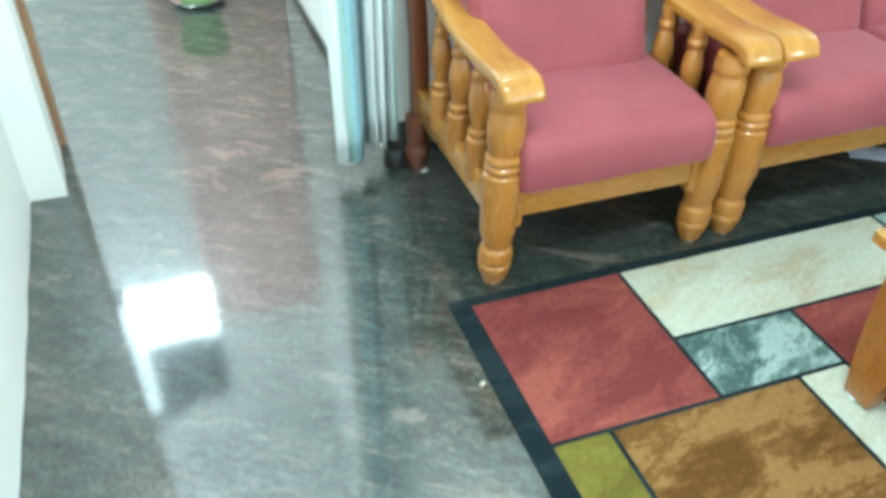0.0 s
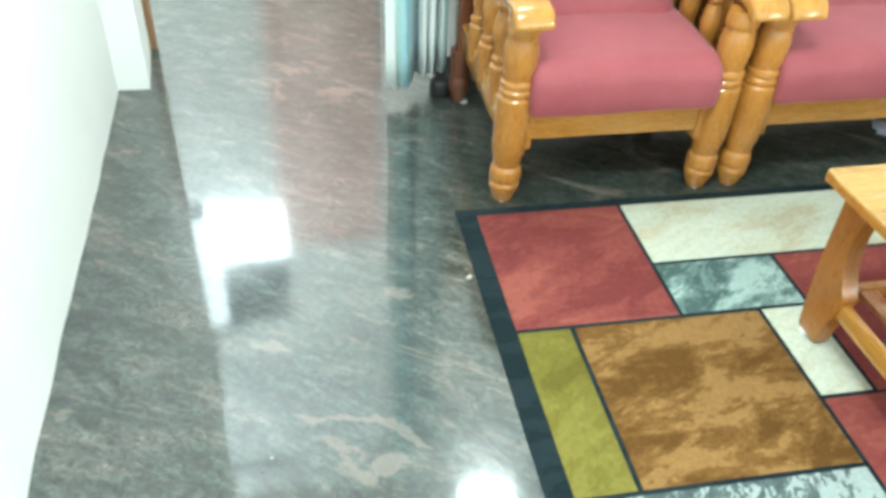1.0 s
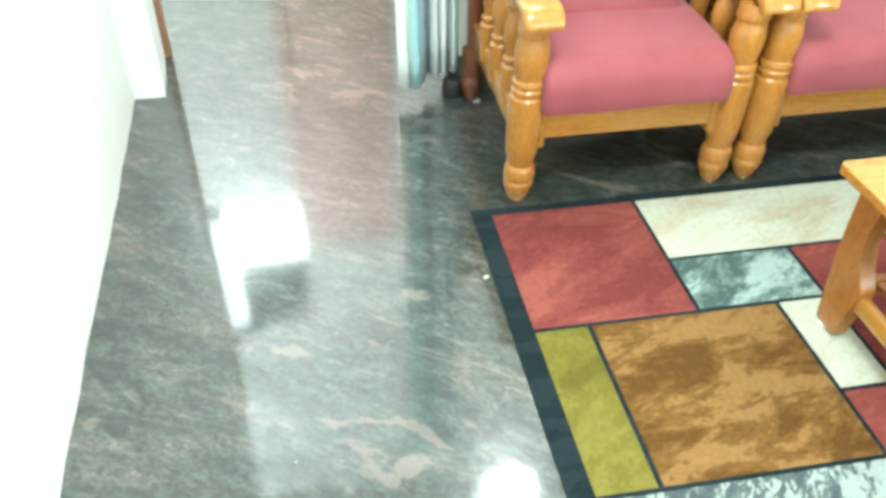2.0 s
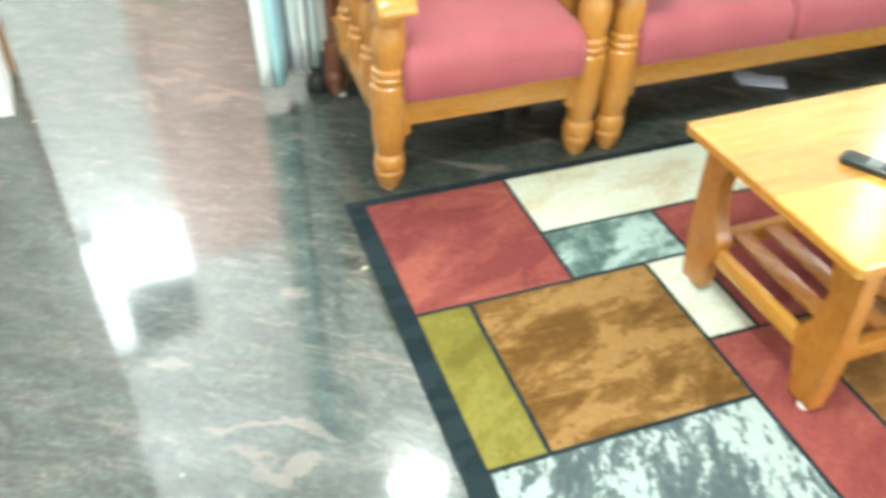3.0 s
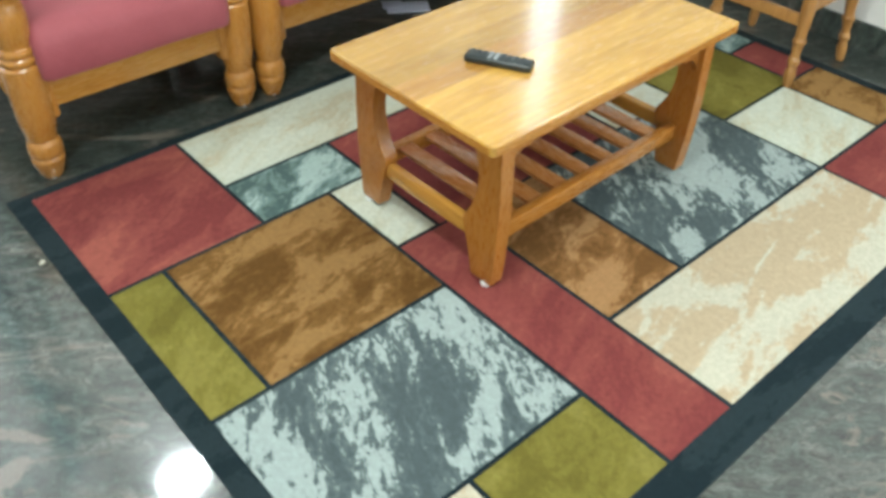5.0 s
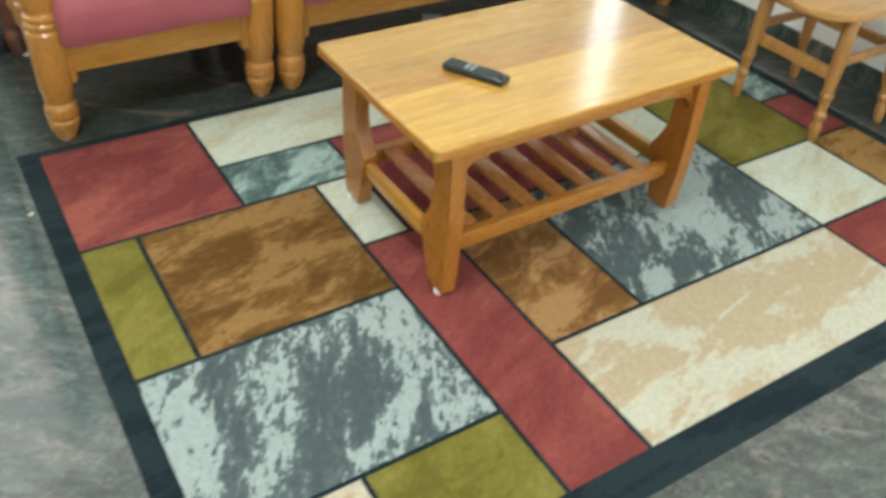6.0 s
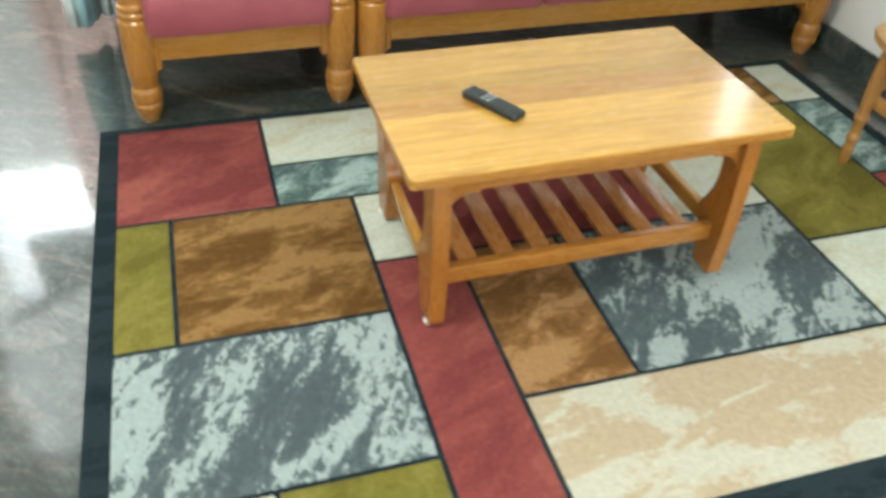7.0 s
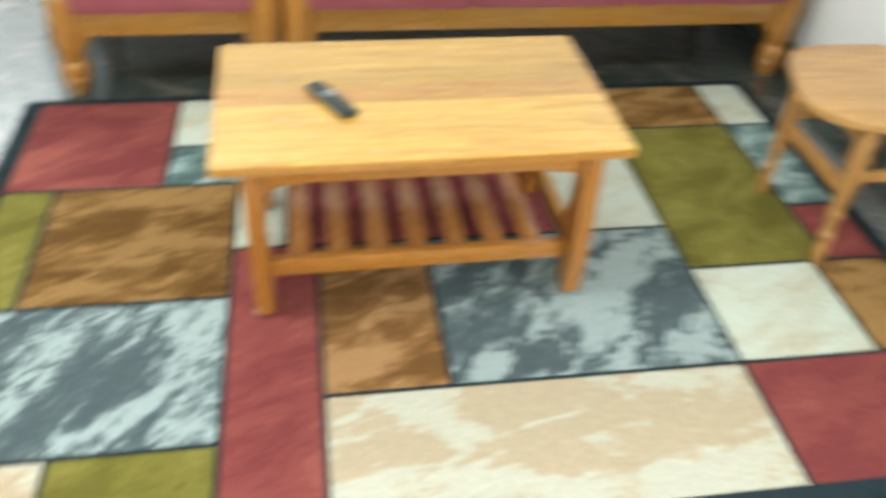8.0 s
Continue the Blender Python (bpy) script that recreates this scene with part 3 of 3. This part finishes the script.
part("leaf", one_box(-0.557, -0.033, 2.83, 2.865, 0.01, 2.147, bevel=0.004), REDWOOD, fd)
for zz in (0.2, 1.15):
    part("panel", one_box(-0.49, -0.10, 2.818, 2.829, zz, zz + 0.8, bevel=0.005), REDWOOD, fd)

# ---- rug ----
RUG_W, RUG_D = 2.53, 1.80
rug = thing("area_rug", (0, 0, 0), "black-bordered rug of red, cream, grey, brown and olive marbled blocks", "rug")
part("backing", one_box(-0.008, RUG_W, -RUG_D - 0.008, 0, 0.0003, 0.0035, bevel=0.0015), RUG_BLACK, rug, "black woven border and dividing lines")
PATCHES = [
    (RUG_RED_WEST, 0.050, 0.484, -0.529, -0.036), (RUG_IVORY, 0.496, 1.365, -0.314, -0.036), (RUG_TEAL_WEST, 0.496, 0.84, -0.527, -0.326),
    (RUG_TEAL, 1.377, 1.905, -0.314, -0.036), (RUG_RED, 0.852, 1.59, -0.842, -0.326), (RUG_IVORY, 0.708, 0.84, -0.838, -0.539),
    (RUG_OLIVE, 0.050, 0.186, -1.028, -0.541), (RUG_BROWN_WEST, 0.198, 0.696, -1.028, -0.541), (RUG_GREY_WEST, 0.050, 0.696, -1.482, -1.040),
    (RUG_CREAM, 0.050, 0.358, -1.722, -1.494), (RUG_OLIVE, 0.370, 0.696, -1.722, -1.494), (RUG_RED, 0.708, 0.916, -1.722, -0.850),
    (RUG_BROWN_MID, 0.928, 1.205, -1.374, -0.854), (RUG_GREY_EAST, 1.217, 1.905, -1.374, -0.854), (RUG_IVORY, 1.602, 1.905, -0.842, -0.326),
    (RUG_OLIVE, 1.917, 2.318, -1.030, -0.320), (RUG_BROWN, 1.917, 2.318, -0.308, -0.036), (RUG_IVORY, 2.330, 2.482, -0.308, -0.036),
    (RUG_TEAL, 2.330, 2.482, -0.775, -0.320), (RUG_RED, 2.330, 2.482, -1.030, -0.787), (RUG_IVORY, 1.917, 2.264, -1.374, -1.042),
    (RUG_BROWN, 2.276, 2.482, -1.374, -1.042), (RUG_CREAM_LONG, 0.928, 1.905, -1.722, -1.386), (RUG_RED, 1.917, 2.482, -1.722, -1.386),
]
for dye, x0, x1, y0, y1 in PATCHES:
    cx, cy = (x0 + x1) / 2, (y0 + y1) / 2
    p = part("patch", one_box(x0 - cx, x1 - cx, y0 - cy, y1 - cy, 0, 0.0022, bevel=0.001, seg=1), dye, rug)
    p.location = (cx, cy, 0.003)

# ---- armchair and sofa ----
LEG = smooth_rows([(0.0, 0.018), (0.012, 0.026), (0.045, 0.041), (0.062, 0.044), (0.070, 0.038), (0.076, 0.044), (0.088, 0.046), (0.112, 0.043), (0.124, 0.034), (0.150, 0.037),
                   (0.200, 0.042), (0.30, 0.044), (0.345, 0.043), (0.352, 0.036), (0.358, 0.043), (0.370, 0.044), (0.377, 0.036), (0.383, 0.043), (0.395, 0.042), (0.402, 0.034),
                   (0.44, 0.042), (0.49, 0.043), (0.525, 0.034), (0.531, 0.040), (0.545, 0.041), (0.575, 0.036)], 3)
REAR_FOOT = smooth_rows([(0.0, 0.020), (0.015, 0.027), (0.05, 0.038), (0.08, 0.040), (0.10, 0.034), (0.12, 0.036), (0.2, 0.036)], 3)
BALUSTER = smooth_rows([(0.0, 0.030), (0.008, 0.034), (0.105, 0.036), (0.122, 0.034), (0.128, 0.027), (0.136, 0.031), (0.146, 0.031), (0.154, 0.022), (0.19, 0.026), (0.23, 0.031), (0.268, 0.024),
                        (0.285, 0.018), (0.293, 0.023), (0.305, 0.024), (0.315, 0.018), (0.35, 0.019)], 2)
ARM = smooth_rows([(0.73, 0.668, 0.080, 0.032), (0.55, 0.634, 0.092, 0.034), (0.36, 0.606, 0.106, 0.036), (0.20, 0.597, 0.106, 0.038), (0.09, 0.604, 0.110, 0.040), (0.04, 0.603, 0.111, 0.043), (0.014, 0.594, 0.111, 0.046), (0.0, 0.577, 0.110, 0.044), (-0.004, 0.566, 0.108, 0.036)], 5)
# feet a little slimmer, shaft fuller, rings shallow
LEG = [(z, 1.13 * (0.043 + (r - 0.043) * 0.72) * (0.94 if z < 0.13 else 1.06 if 0.16 < z < 0.35 else 1.0)) for z, r in LEG]


def seat_side(parent, x, inner, shift):
    """One arm end: front leg, rear post, side rail, balusters and arm board. inner: +1 when the seat lies towards +x."""
    leg = part("front_leg", lathe(LEG, x + 0.005, 0.06, 24, (0.036, 0.0)), TEAK, parent)
    part("glide", lathe([(0.0, 0.012), (0.007, 0.014)], x + 0.0, 0.045, 12), WHITE_CAP, leg, "small white plastic glide")
    xs = sorted((x + 0.008 + inner * 0.012, x + 0.010 + inner * 0.064))
    part("joint_block", one_box(xs[0], xs[1], 0.036, 0.1, 0.175, 0.345, bevel=0.012, seg=3), TEAK, leg)
    post = part("rear_post", sweep_yz([(0.695, 0.16, 0.058, 0.05), (0.70, 0.42, 0.058, 0.05), (0.735, 0.68, 0.055, 0.045), (0.80, 0.95, 0.05, 0.04)], x), REARWOOD_SHADED, parent)
    part("rear_foot", lathe(REAR_FOOT, x - 0.012, 0.695), REARWOOD_SHADED, post)
    part("glide", lathe([(0.0, 0.012), (0.006, 0.014)], x + 0.004, 0.676, 12), WHITE_CAP, post, "small white plastic glide")
    part("side_rail", one_box(x - 0.016, x + 0.016, 0.09, 0.68, 0.205, 0.30, bevel=0.005), TEAK_Y, parent)
    for i in range(3):
        b = part("baluster", lathe(BALUSTER, 0, 0, 18), TEAK, parent)
        b.location = (x + 0.006, 0.20 + i * 0.15, 0.252)
    part("arm", sweep_yz(ARM, x + shift, 0.016), TEAK_Y, parent)


def seat(name, x_left, x_right, cushions, shifts, label, category):
    """A turned-leg seat facing -y; x_left and x_right are its leg centres."""
    t = thing(name, (0, 0, 0), label, category)
    seat_side(t, x_left, 1, shifts[0])
    seat_side(t, x_right, -1, shifts[1])
    part("front_rail", one_box(x_left + 0.03, x_right - 0.03, 0.042, 0.072, 0.208, 0.306, bevel=0.005), TEAK_X, t)
    part("rear_rail", one_box(x_left + 0.02, x_right - 0.02, 0.665, 0.695, 0.22, 0.30, bevel=0.005), TEAK_X, t)
    part("seat_board", one_box(x_left + 0.02, x_right - 0.02, 0.075, 0.66, 0.285, 0.305), TEAK_X, t)
    top = part("back_rail", one_box(x_left, x_right, -0.02, 0.02, -0.05, 0.05, bevel=0.008), TEAK_X, t)
    top.location = (0, 0.795, 0.92)
    a, b = x_left + 0.047, x_right - 0.047
    w = (b - a) / cushions
    for i in range(cushions):
        x0, x1 = a + i * w + 0.002, a + (i + 1) * w - 0.002
        part("seat_cushion", roll_cushion(x0 - 0.002, x1 + (0.032 if i == cushions - 1 else 0.0), -0.002, 0.56, 0.300, 0.450, 0.075, seed=i + x_left), ROSE, t, "rose red upholstered seat cushion")
        m = part("back_cushion", cushion(x0 - (x0 + x1) / 2, x1 - (x0 + x1) / 2, -0.09, 0.09, 0, 0.50, 0.05, 0.012, seed=i + 3.3), ROSE, t, "rose red upholstered back cushion")
        m.matrix_basis = pose((x0 + x1) / 2, 0.388, 0.40, -17, 0, 0)
    return t


seat("armchair", 0.144, 0.774, 1, (0.032, 0.062), "varnished teak armchair with turned legs and rose red cushions", "armchair")
seat("sofa", 0.887, 2.645, 3, (0.064, -0.007), "varnished teak three-seat sofa with turned legs and rose red cushions", "sofa")

# ---- coffee table ----
ct = thing("coffee_table", (1.173, -0.861, 0.0052), "varnished teak coffee table with a slatted lower shelf, on the rug", "coffee table", turn=0.7)
TW, TD, TZ0, TZ1 = 0.461, 0.287, 0.436, 0.4615


def round_corner(cx, cy, r, a0, n=5):
    return [(cx + r * math.cos(radians(a0 + 90 * i / n)), cy + r * math.sin(radians(a0 + 90 * i / n))) for i in range(n + 1)]


top = part("tabletop", one_box(-TW + 0.012, TW - 0.012, -TD + 0.012, TD - 0.012, TZ0 - 0.004, TZ0 + 0.002), TEAK_X, ct)
N = 7
for i in range(N):
    y0, y1 = -TD + 2 * TD * i / N, -TD + 2 * TD * (i + 1) / N
    r = 0.011
    poly = []
    poly += round_corner(-TW + r, y0 + r, r, 180) if i == 0 else [(-TW, y0)]
    poly += round_corner(TW - r, y0 + r, r, 270) if i == 0 else [(TW, y0)]
    poly += round_corner(TW - r, y1 - r, r, 0) if i == N - 1 else [(TW, y1)]
    poly += round_corner(-TW + r, y1 - r, r, 90) if i == N - 1 else [(-TW, y1)]
    # the rim is chamfered on the outer sides alone
    inner = [(max(-TW + 0.003, min(TW - 0.003, x)), y + (0.003 if i == 0 and y < y1 - 1e-4 else 0) - (0.003 if i == N - 1 and y > y0 + 1e-4 else 0)) for x, y in poly]
    bm = bmesh.new()
    layers = [[bm.verts.new((x, y, z)) for x, y in (poly if z < TZ1 else inner)] for z in (TZ0, TZ1 - 0.003, TZ1)]
    bm.faces.new(layers[0][::-1])
    bm.faces.new(layers[2])
    for la, lb in zip(layers, layers[1:]):
        for k in range(len(la)):
            bm.faces.new((la[k], la[(k + 1) % len(la)], lb[(k + 1) % len(la)], lb[k]))
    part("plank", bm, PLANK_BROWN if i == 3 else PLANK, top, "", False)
# thin strips added round the tabletop, the rim's shade put into their colour
EDGE_SHADE = wood("teak_table_edge_shade", (0.34, 0.135, 0.02), (0.45, 0.205, 0.036), 0.26, (1.6, 16, 16), 0.1)
for sy in (-1, 1):
    part("edge_strip", one_box(-TW + 0.011, TW - 0.011, sy * (TD + 0.0008) - 0.0008, sy * (TD + 0.0008) + 0.0008, TZ0 + 0.0005, TZ1 - 0.0065), EDGE_SHADE, top, "thin added strip with the tabletop edge's shade in its colour", False)
for sx in (-1, 1):
    part("edge_strip", one_box(sx * (TW + 0.0008) - 0.0008, sx * (TW + 0.0008) + 0.0008, -TD + 0.011, TD - 0.011, TZ0 + 0.0005, TZ1 - 0.0065), EDGE_SHADE, top, "thin added strip with the tabletop edge's shade in its colour", False)
TABLE_LEG = wood("teak_table_legs", (0.29, 0.102, 0.015), (0.38, 0.150, 0.024), 0.28, (16, 16, 2.0), 0.1)
# leg boards: (distance inwards from the outer edge, height)
OUT = smooth_rows([(0.006, 0.009), (0.0, 0.08), (-0.006, 0.2), (-0.004, 0.32), (0.0, 0.433)], 4)
INN = smooth_rows([(0.128, 0.433), (0.104, 0.416), (0.083, 0.386), (0.070, 0.338), (0.068, 0.29), (0.076, 0.245), (0.092, 0.208), (0.108, 0.180), (0.110, 0.160), (0.100, 0.118), (0.088, 0.07), (0.076, 0.009)], 5)
for sx in (-1, 1):
    for sy in (-1, 1):
        poly = [(sy * (0.26 - d), z) for d, z in OUT + INN]
        xa, xb = sx * 0.402, sx * 0.362
        lg = part("leg", prism(poly, "x", min(xa, xb), max(xa, xb), 0.004), TABLE_LEG, ct)
        part("glide", lathe([(0.0, 0.012), (0.009, 0.014)], sx * 0.394, sy * 0.232, 12), WHITE_CAP, lg, "small white plastic glide")
TABLE_RAIL = wood("teak_table_rails", (0.32, 0.12, 0.018), (0.42, 0.175, 0.03), 0.27, (1.8, 16, 16), 0.1)
for sy in (-1, 1):
    part("apron", one_box(-0.36, 0.36, sy * 0.235 - 0.011, sy * 0.235 + 0.011, 0.385, 0.4355, bevel=0.003), TABLE_RAIL, ct)
    part("shelf_rail", one_box(-0.36, 0.36, sy * 0.215 - 0.014, sy * 0.215 + 0.014, 0.110, 0.157, bevel=0.004), TABLE_RAIL, ct)
BRACKET = [(0.0, 0.0), (0.07, 0.0), (0.07, -0.006)] + [(0.05 - 0.05 * math.sin(radians(a)), -0.006 - 0.05 * (1 - math.cos(radians(a)))) for a in range(0, 91, 15)]
for sx in (-1, 1):
    for sy in (-1, 1):
        poly = [(sx * (0.3615 - u), 0.386 + v) for u, v in BRACKET]
        part("bracket", prism(poly, "y", sy * 0.235 - 0.011, sy * 0.235 + 0.011), TABLE_LEG, ct)
for sx in (-1, 1):
    part("side_rail", one_box(sx * 0.382 - 0.012, sx * 0.382 + 0.012, -0.19, 0.19, 0.113, 0.158, bevel=0.004), TEAK_Y, ct)
    part("side_apron", one_box(sx * 0.382 - 0.011, sx * 0.382 + 0.011, -0.15, 0.15, 0.395, 0.4355, bevel=0.003), TEAK_Y, ct)
# slat teak coloured darker and redder for the shade under the tabletop
SHADED_SLAT = wood("shaded_teak_slats", (0.30, 0.115, 0.03), (0.40, 0.17, 0.05), 0.26, (16, 1.8, 16), 0.3)
for i in range(7):
    x = -0.292 + i * 0.0947
    part("shelf_slat", one_box(x - 0.0245, x + 0.0245, -0.2, 0.2, 0.142, 0.1545, bevel=0.003), SHADED_SLAT, ct)

# ---- remote control ----
rc = thing("remote_control", (0.978, -0.902, 0.4672), "black television remote control lying on the coffee table", "remote control", turn=-61)
part("body", one_box(-0.083, 0.083, -0.022, 0.022, 0.0, 0.019, bevel=0.007, seg=3), BLACK_PLASTIC, rc)
for i in range(9):
    for j in (-1, 0, 1):
        part("button", one_box(-0.068 + i * 0.0155 - 0.0045, -0.068 + i * 0.0155 + 0.0045, j * 0.0125 - 0.004, j * 0.0125 + 0.004, 0.0185, 0.0212, bevel=0.001, seg=1), KEY_GREY if i in (3, 4) else RUBBER, rc)

# ---- wooden chair by the right wall ----
sc = thing("wooden_chair", (0.012, 0, 0), "pale varnished wooden chair with splayed turned legs, partly on the rug", "chair")
seat_line = smooth_rows([(2.56, -0.63), (2.40, -0.622), (2.272, -0.633), (2.213, -0.70), (2.183, -0.78), (2.153, -0.86), (2.148, -0.94), (2.19, -1.01), (2.27, -1.06), (2.40, -1.066), (2.56, -1.06)], 3)
part("seat", prism(seat_line, "z", 0.424, 0.446, 0.006), STOOL_SEAT, sc)
CHAIR_LEG = smooth_rows([(0.0, 0.013), (0.02, 0.017), (0.05, 0.019), (0.075, 0.014), (0.083, 0.019), (0.10, 0.020), (0.112, 0.015), (0.15, 0.018), (0.158, 0.022), (0.17, 0.022), (0.18, 0.018), (0.24, 0.022), (0.32, 0.024), (0.42, 0.022)], 3)
FEET = [(2.262, -0.705, 0.03, -0.02), (2.262, -1.045, 0.03, 0.05), (2.60, -0.69, -0.12, -0.05), (2.60, -1.06, -0.12, 0.08)]
for fx, fy, lx, ly in FEET:
    part("leg", lathe([(z + (0.005 if fx < 2.5 else 0), r) for z, r in CHAIR_LEG], fx, fy, 18, (lx, ly)), STOOL, sc)
part("stretcher", one_box(2.264, 2.284, -1.03, -0.715, 0.214, 0.254, bevel=0.004), STOOL, sc)
part("stretcher", one_box(2.56, 2.58, -1.03, -0.70, 0.255, 0.29, bevel=0.004), STOOL, sc)
part("stretcher", one_box(2.28, 2.57, -0.722, -0.702, 0.265, 0.295, bevel=0.004), STOOL, sc)
part("stretcher", one_box(2.28, 2.57, -1.043, -1.023, 0.265, 0.295, bevel=0.004), STOOL, sc)
part("seat_apron", one_box(2.262, 2.282, -1.03, -0.715, 0.37, 0.423, bevel=0.003), STOOL, sc)


# ---- curtain ----
def curtain_mesh():
    line = smooth_rows([(-0.128, 0.735), (-0.105, 0.712), (-0.085, 0.722), (-0.066, 0.708), (-0.046, 0.73), (-0.03, 0.775), (-0.012, 0.81), (0.006, 0.775), (0.020, 0.772), (0.028, 0.815), (0.040, 0.78), (0.056, 0.785), (0.064, 0.825), (0.078, 0.79), (0.095, 0.80), (0.105, 0.83)], 4)
    bm = bmesh.new()
    uv = bm.loops.layers.uv.new("UVMap")
    zs = [0.055 + 2.0 * i / 16 for i in range(17)]
    rows = []
    for j, z in enumerate(zs):
        s = 1.0 + 0.05 * math.sin(j * 0.9)
        rows.append([bm.verts.new((-0.01 + (x + 0.01) * (1 + 0.12 * j / 16), 0.77 + (y - 0.77) * s + 0.004 * math.sin(9 * x * 30 + j), z + (0.012 if x > -0.02 else 0))) for x, y in line])
    n = len(line)
    for j in range(16):
        for i in range(n - 1):
            f = bm.faces.new((rows[j][i], rows[j][i + 1], rows[j + 1][i + 1], rows[j + 1][i]))
            for lp, (a, b) in zip(f.loops, ((i, j), (i + 1, j), (i + 1, j + 1), (i, j + 1))):
                lp[uv].uv = (a / (n - 1), b / 16)
    return bm


cu = thing("curtain", (0, 0, 0), "pale blue, white and green striped curtain drawn aside at the passage", "curtain")
cloth = part("cloth", curtain_mesh(), CURTAIN, cu)
sol = cloth.modifiers.new("thickness", "SOLIDIFY")
sol.thickness = 0.003
rod = lathe([(-1.05, 0.011), (0.2, 0.011)], 0, 0, 14)
r = part("rod", rod, CHROME, cu, "thin steel curtain rod")
r.matrix_basis = pose(0, 0.78, 2.06, 0, 90, 0)

# ---- small things ----
pa = thing("folded_paper", (1.66, 0.275, 0.0), "pale folded paper lying on the floor under the sofa", "paper", turn=-32)
part("sheet", one_box(-0.085, 0.085, -0.045, 0.045, 0.002, 0.008, bevel=0.002), PAPER, pa)
part("flap", one_box(-0.10, -0.02, -0.02, 0.05, 0.0085, 0.012, bevel=0.001), PAPER, pa)

pot = thing("flower_pot", (-0.40, 2.56, 0), "green pot on a round steel saucer in the passage", "pot")
part("saucer", lathe([(0, 0.10), (0.015, 0.125), (0.03, 0.13), (0.032, 0.12)], 0, 0, 32), CHROME, pot, "round steel saucer")
part("body", lathe([(0.033, 0.085), (0.2, 0.115), (0.22, 0.125), (0.24, 0.125), (0.241, 0.11), (0.2, 0.10)], 0, 0, 32), GREEN_POT, pot)

wl = thing("wall_light", (0.42, 0.857, 2.56), "white slim wall lamp above the seats", "lamp")
part("housing", one_box(-0.2, 0.2, -0.05, 0.0, -0.03, 0.06, bevel=0.008), WHITE_CAP, wl)
part("diffuser", one_box(-0.13, 0.13, -0.075, -0.05, -0.035, 0.045, bevel=0.012, seg=3), GLOW, wl)

lc = thing("exhaust_box", (-0.90, 2.866, 2.40), "dark grey ventilation box on the wall over the bright window", "ventilator")
part("body", one_box(-0.207, 0.245, -0.05, 0, 0, 0.53, bevel=0.005), DARK_GREY, lc)
for zz in (0.08, 0.17, 0.26, 0.35, 0.44):
    part("slat", one_box(-0.17, 0.20, -0.062, -0.051, zz - 0.02, zz + 0.02, bevel=0.003), DARK_GREY, lc)
brace = thing("wall_brace", (-1.155, 2.835, 3.035), "dark slanted bar fixed to the wall above the ventilation box", "bar")
bar = part("bar", one_box(-0.27, 0.27, -0.03, 0.03, -0.038, 0.038, bevel=0.006), DARK_GREY, brace)
bar.matrix_basis = pose(0, 0, 0, 0, 29, 0)
window("window_1", "x", 2.97, -1.11, -0.62, 1.86, 2.40, "bright small window in a white frame on the passage's end wall", 0)
window("window_7", "x", 2.97, -1.32, -1.113, 1.86, 3.10, "tall slit window in a white frame on the passage's end wall", 0)

va = thing("door_stop", (0.074, 0.752, 0), "dark round door stop on the floor behind the curtain", "door stop")
part("body", lathe(smooth_rows([(0.0, 0.036), (0.006, 0.042), (0.04, 0.04), (0.055, 0.034), (0.062, 0.024), (0.064, 0.004)], 4), 0, 0, 20), DARK_POT, va)
for i, (x, y, w) in enumerate(((-0.905, 0.825, 0.006), (-0.026, -0.308, 0.009), (-0.553, -0.836, 0.004), (-1.045, -0.675, 0.004))):
    cr = thing("paper_scrap", (x, y, 0.0), "tiny pale scrap lying on the granite floor", "scrap", "scraps on the floor", turn=37 * i)
    part("flake", cushion(-w, w, -w * 0.6, w * 0.6, 0.0003, 0.006, 0.0028, 0.0, 3, i), SCRAP, cr)

# unseen housing added for the overhead fill
cl = thing("ceiling_fill_lamp", (-0.1, -1.3, 3.0), "unseen round white ceiling lamp, added to fill the room with light", "lamp")
part("housing", lathe([(-0.062, 0.255), (-0.05, 0.28), (0.0, 0.285)], 0, 0, 40), WHITE_CAP, cl)
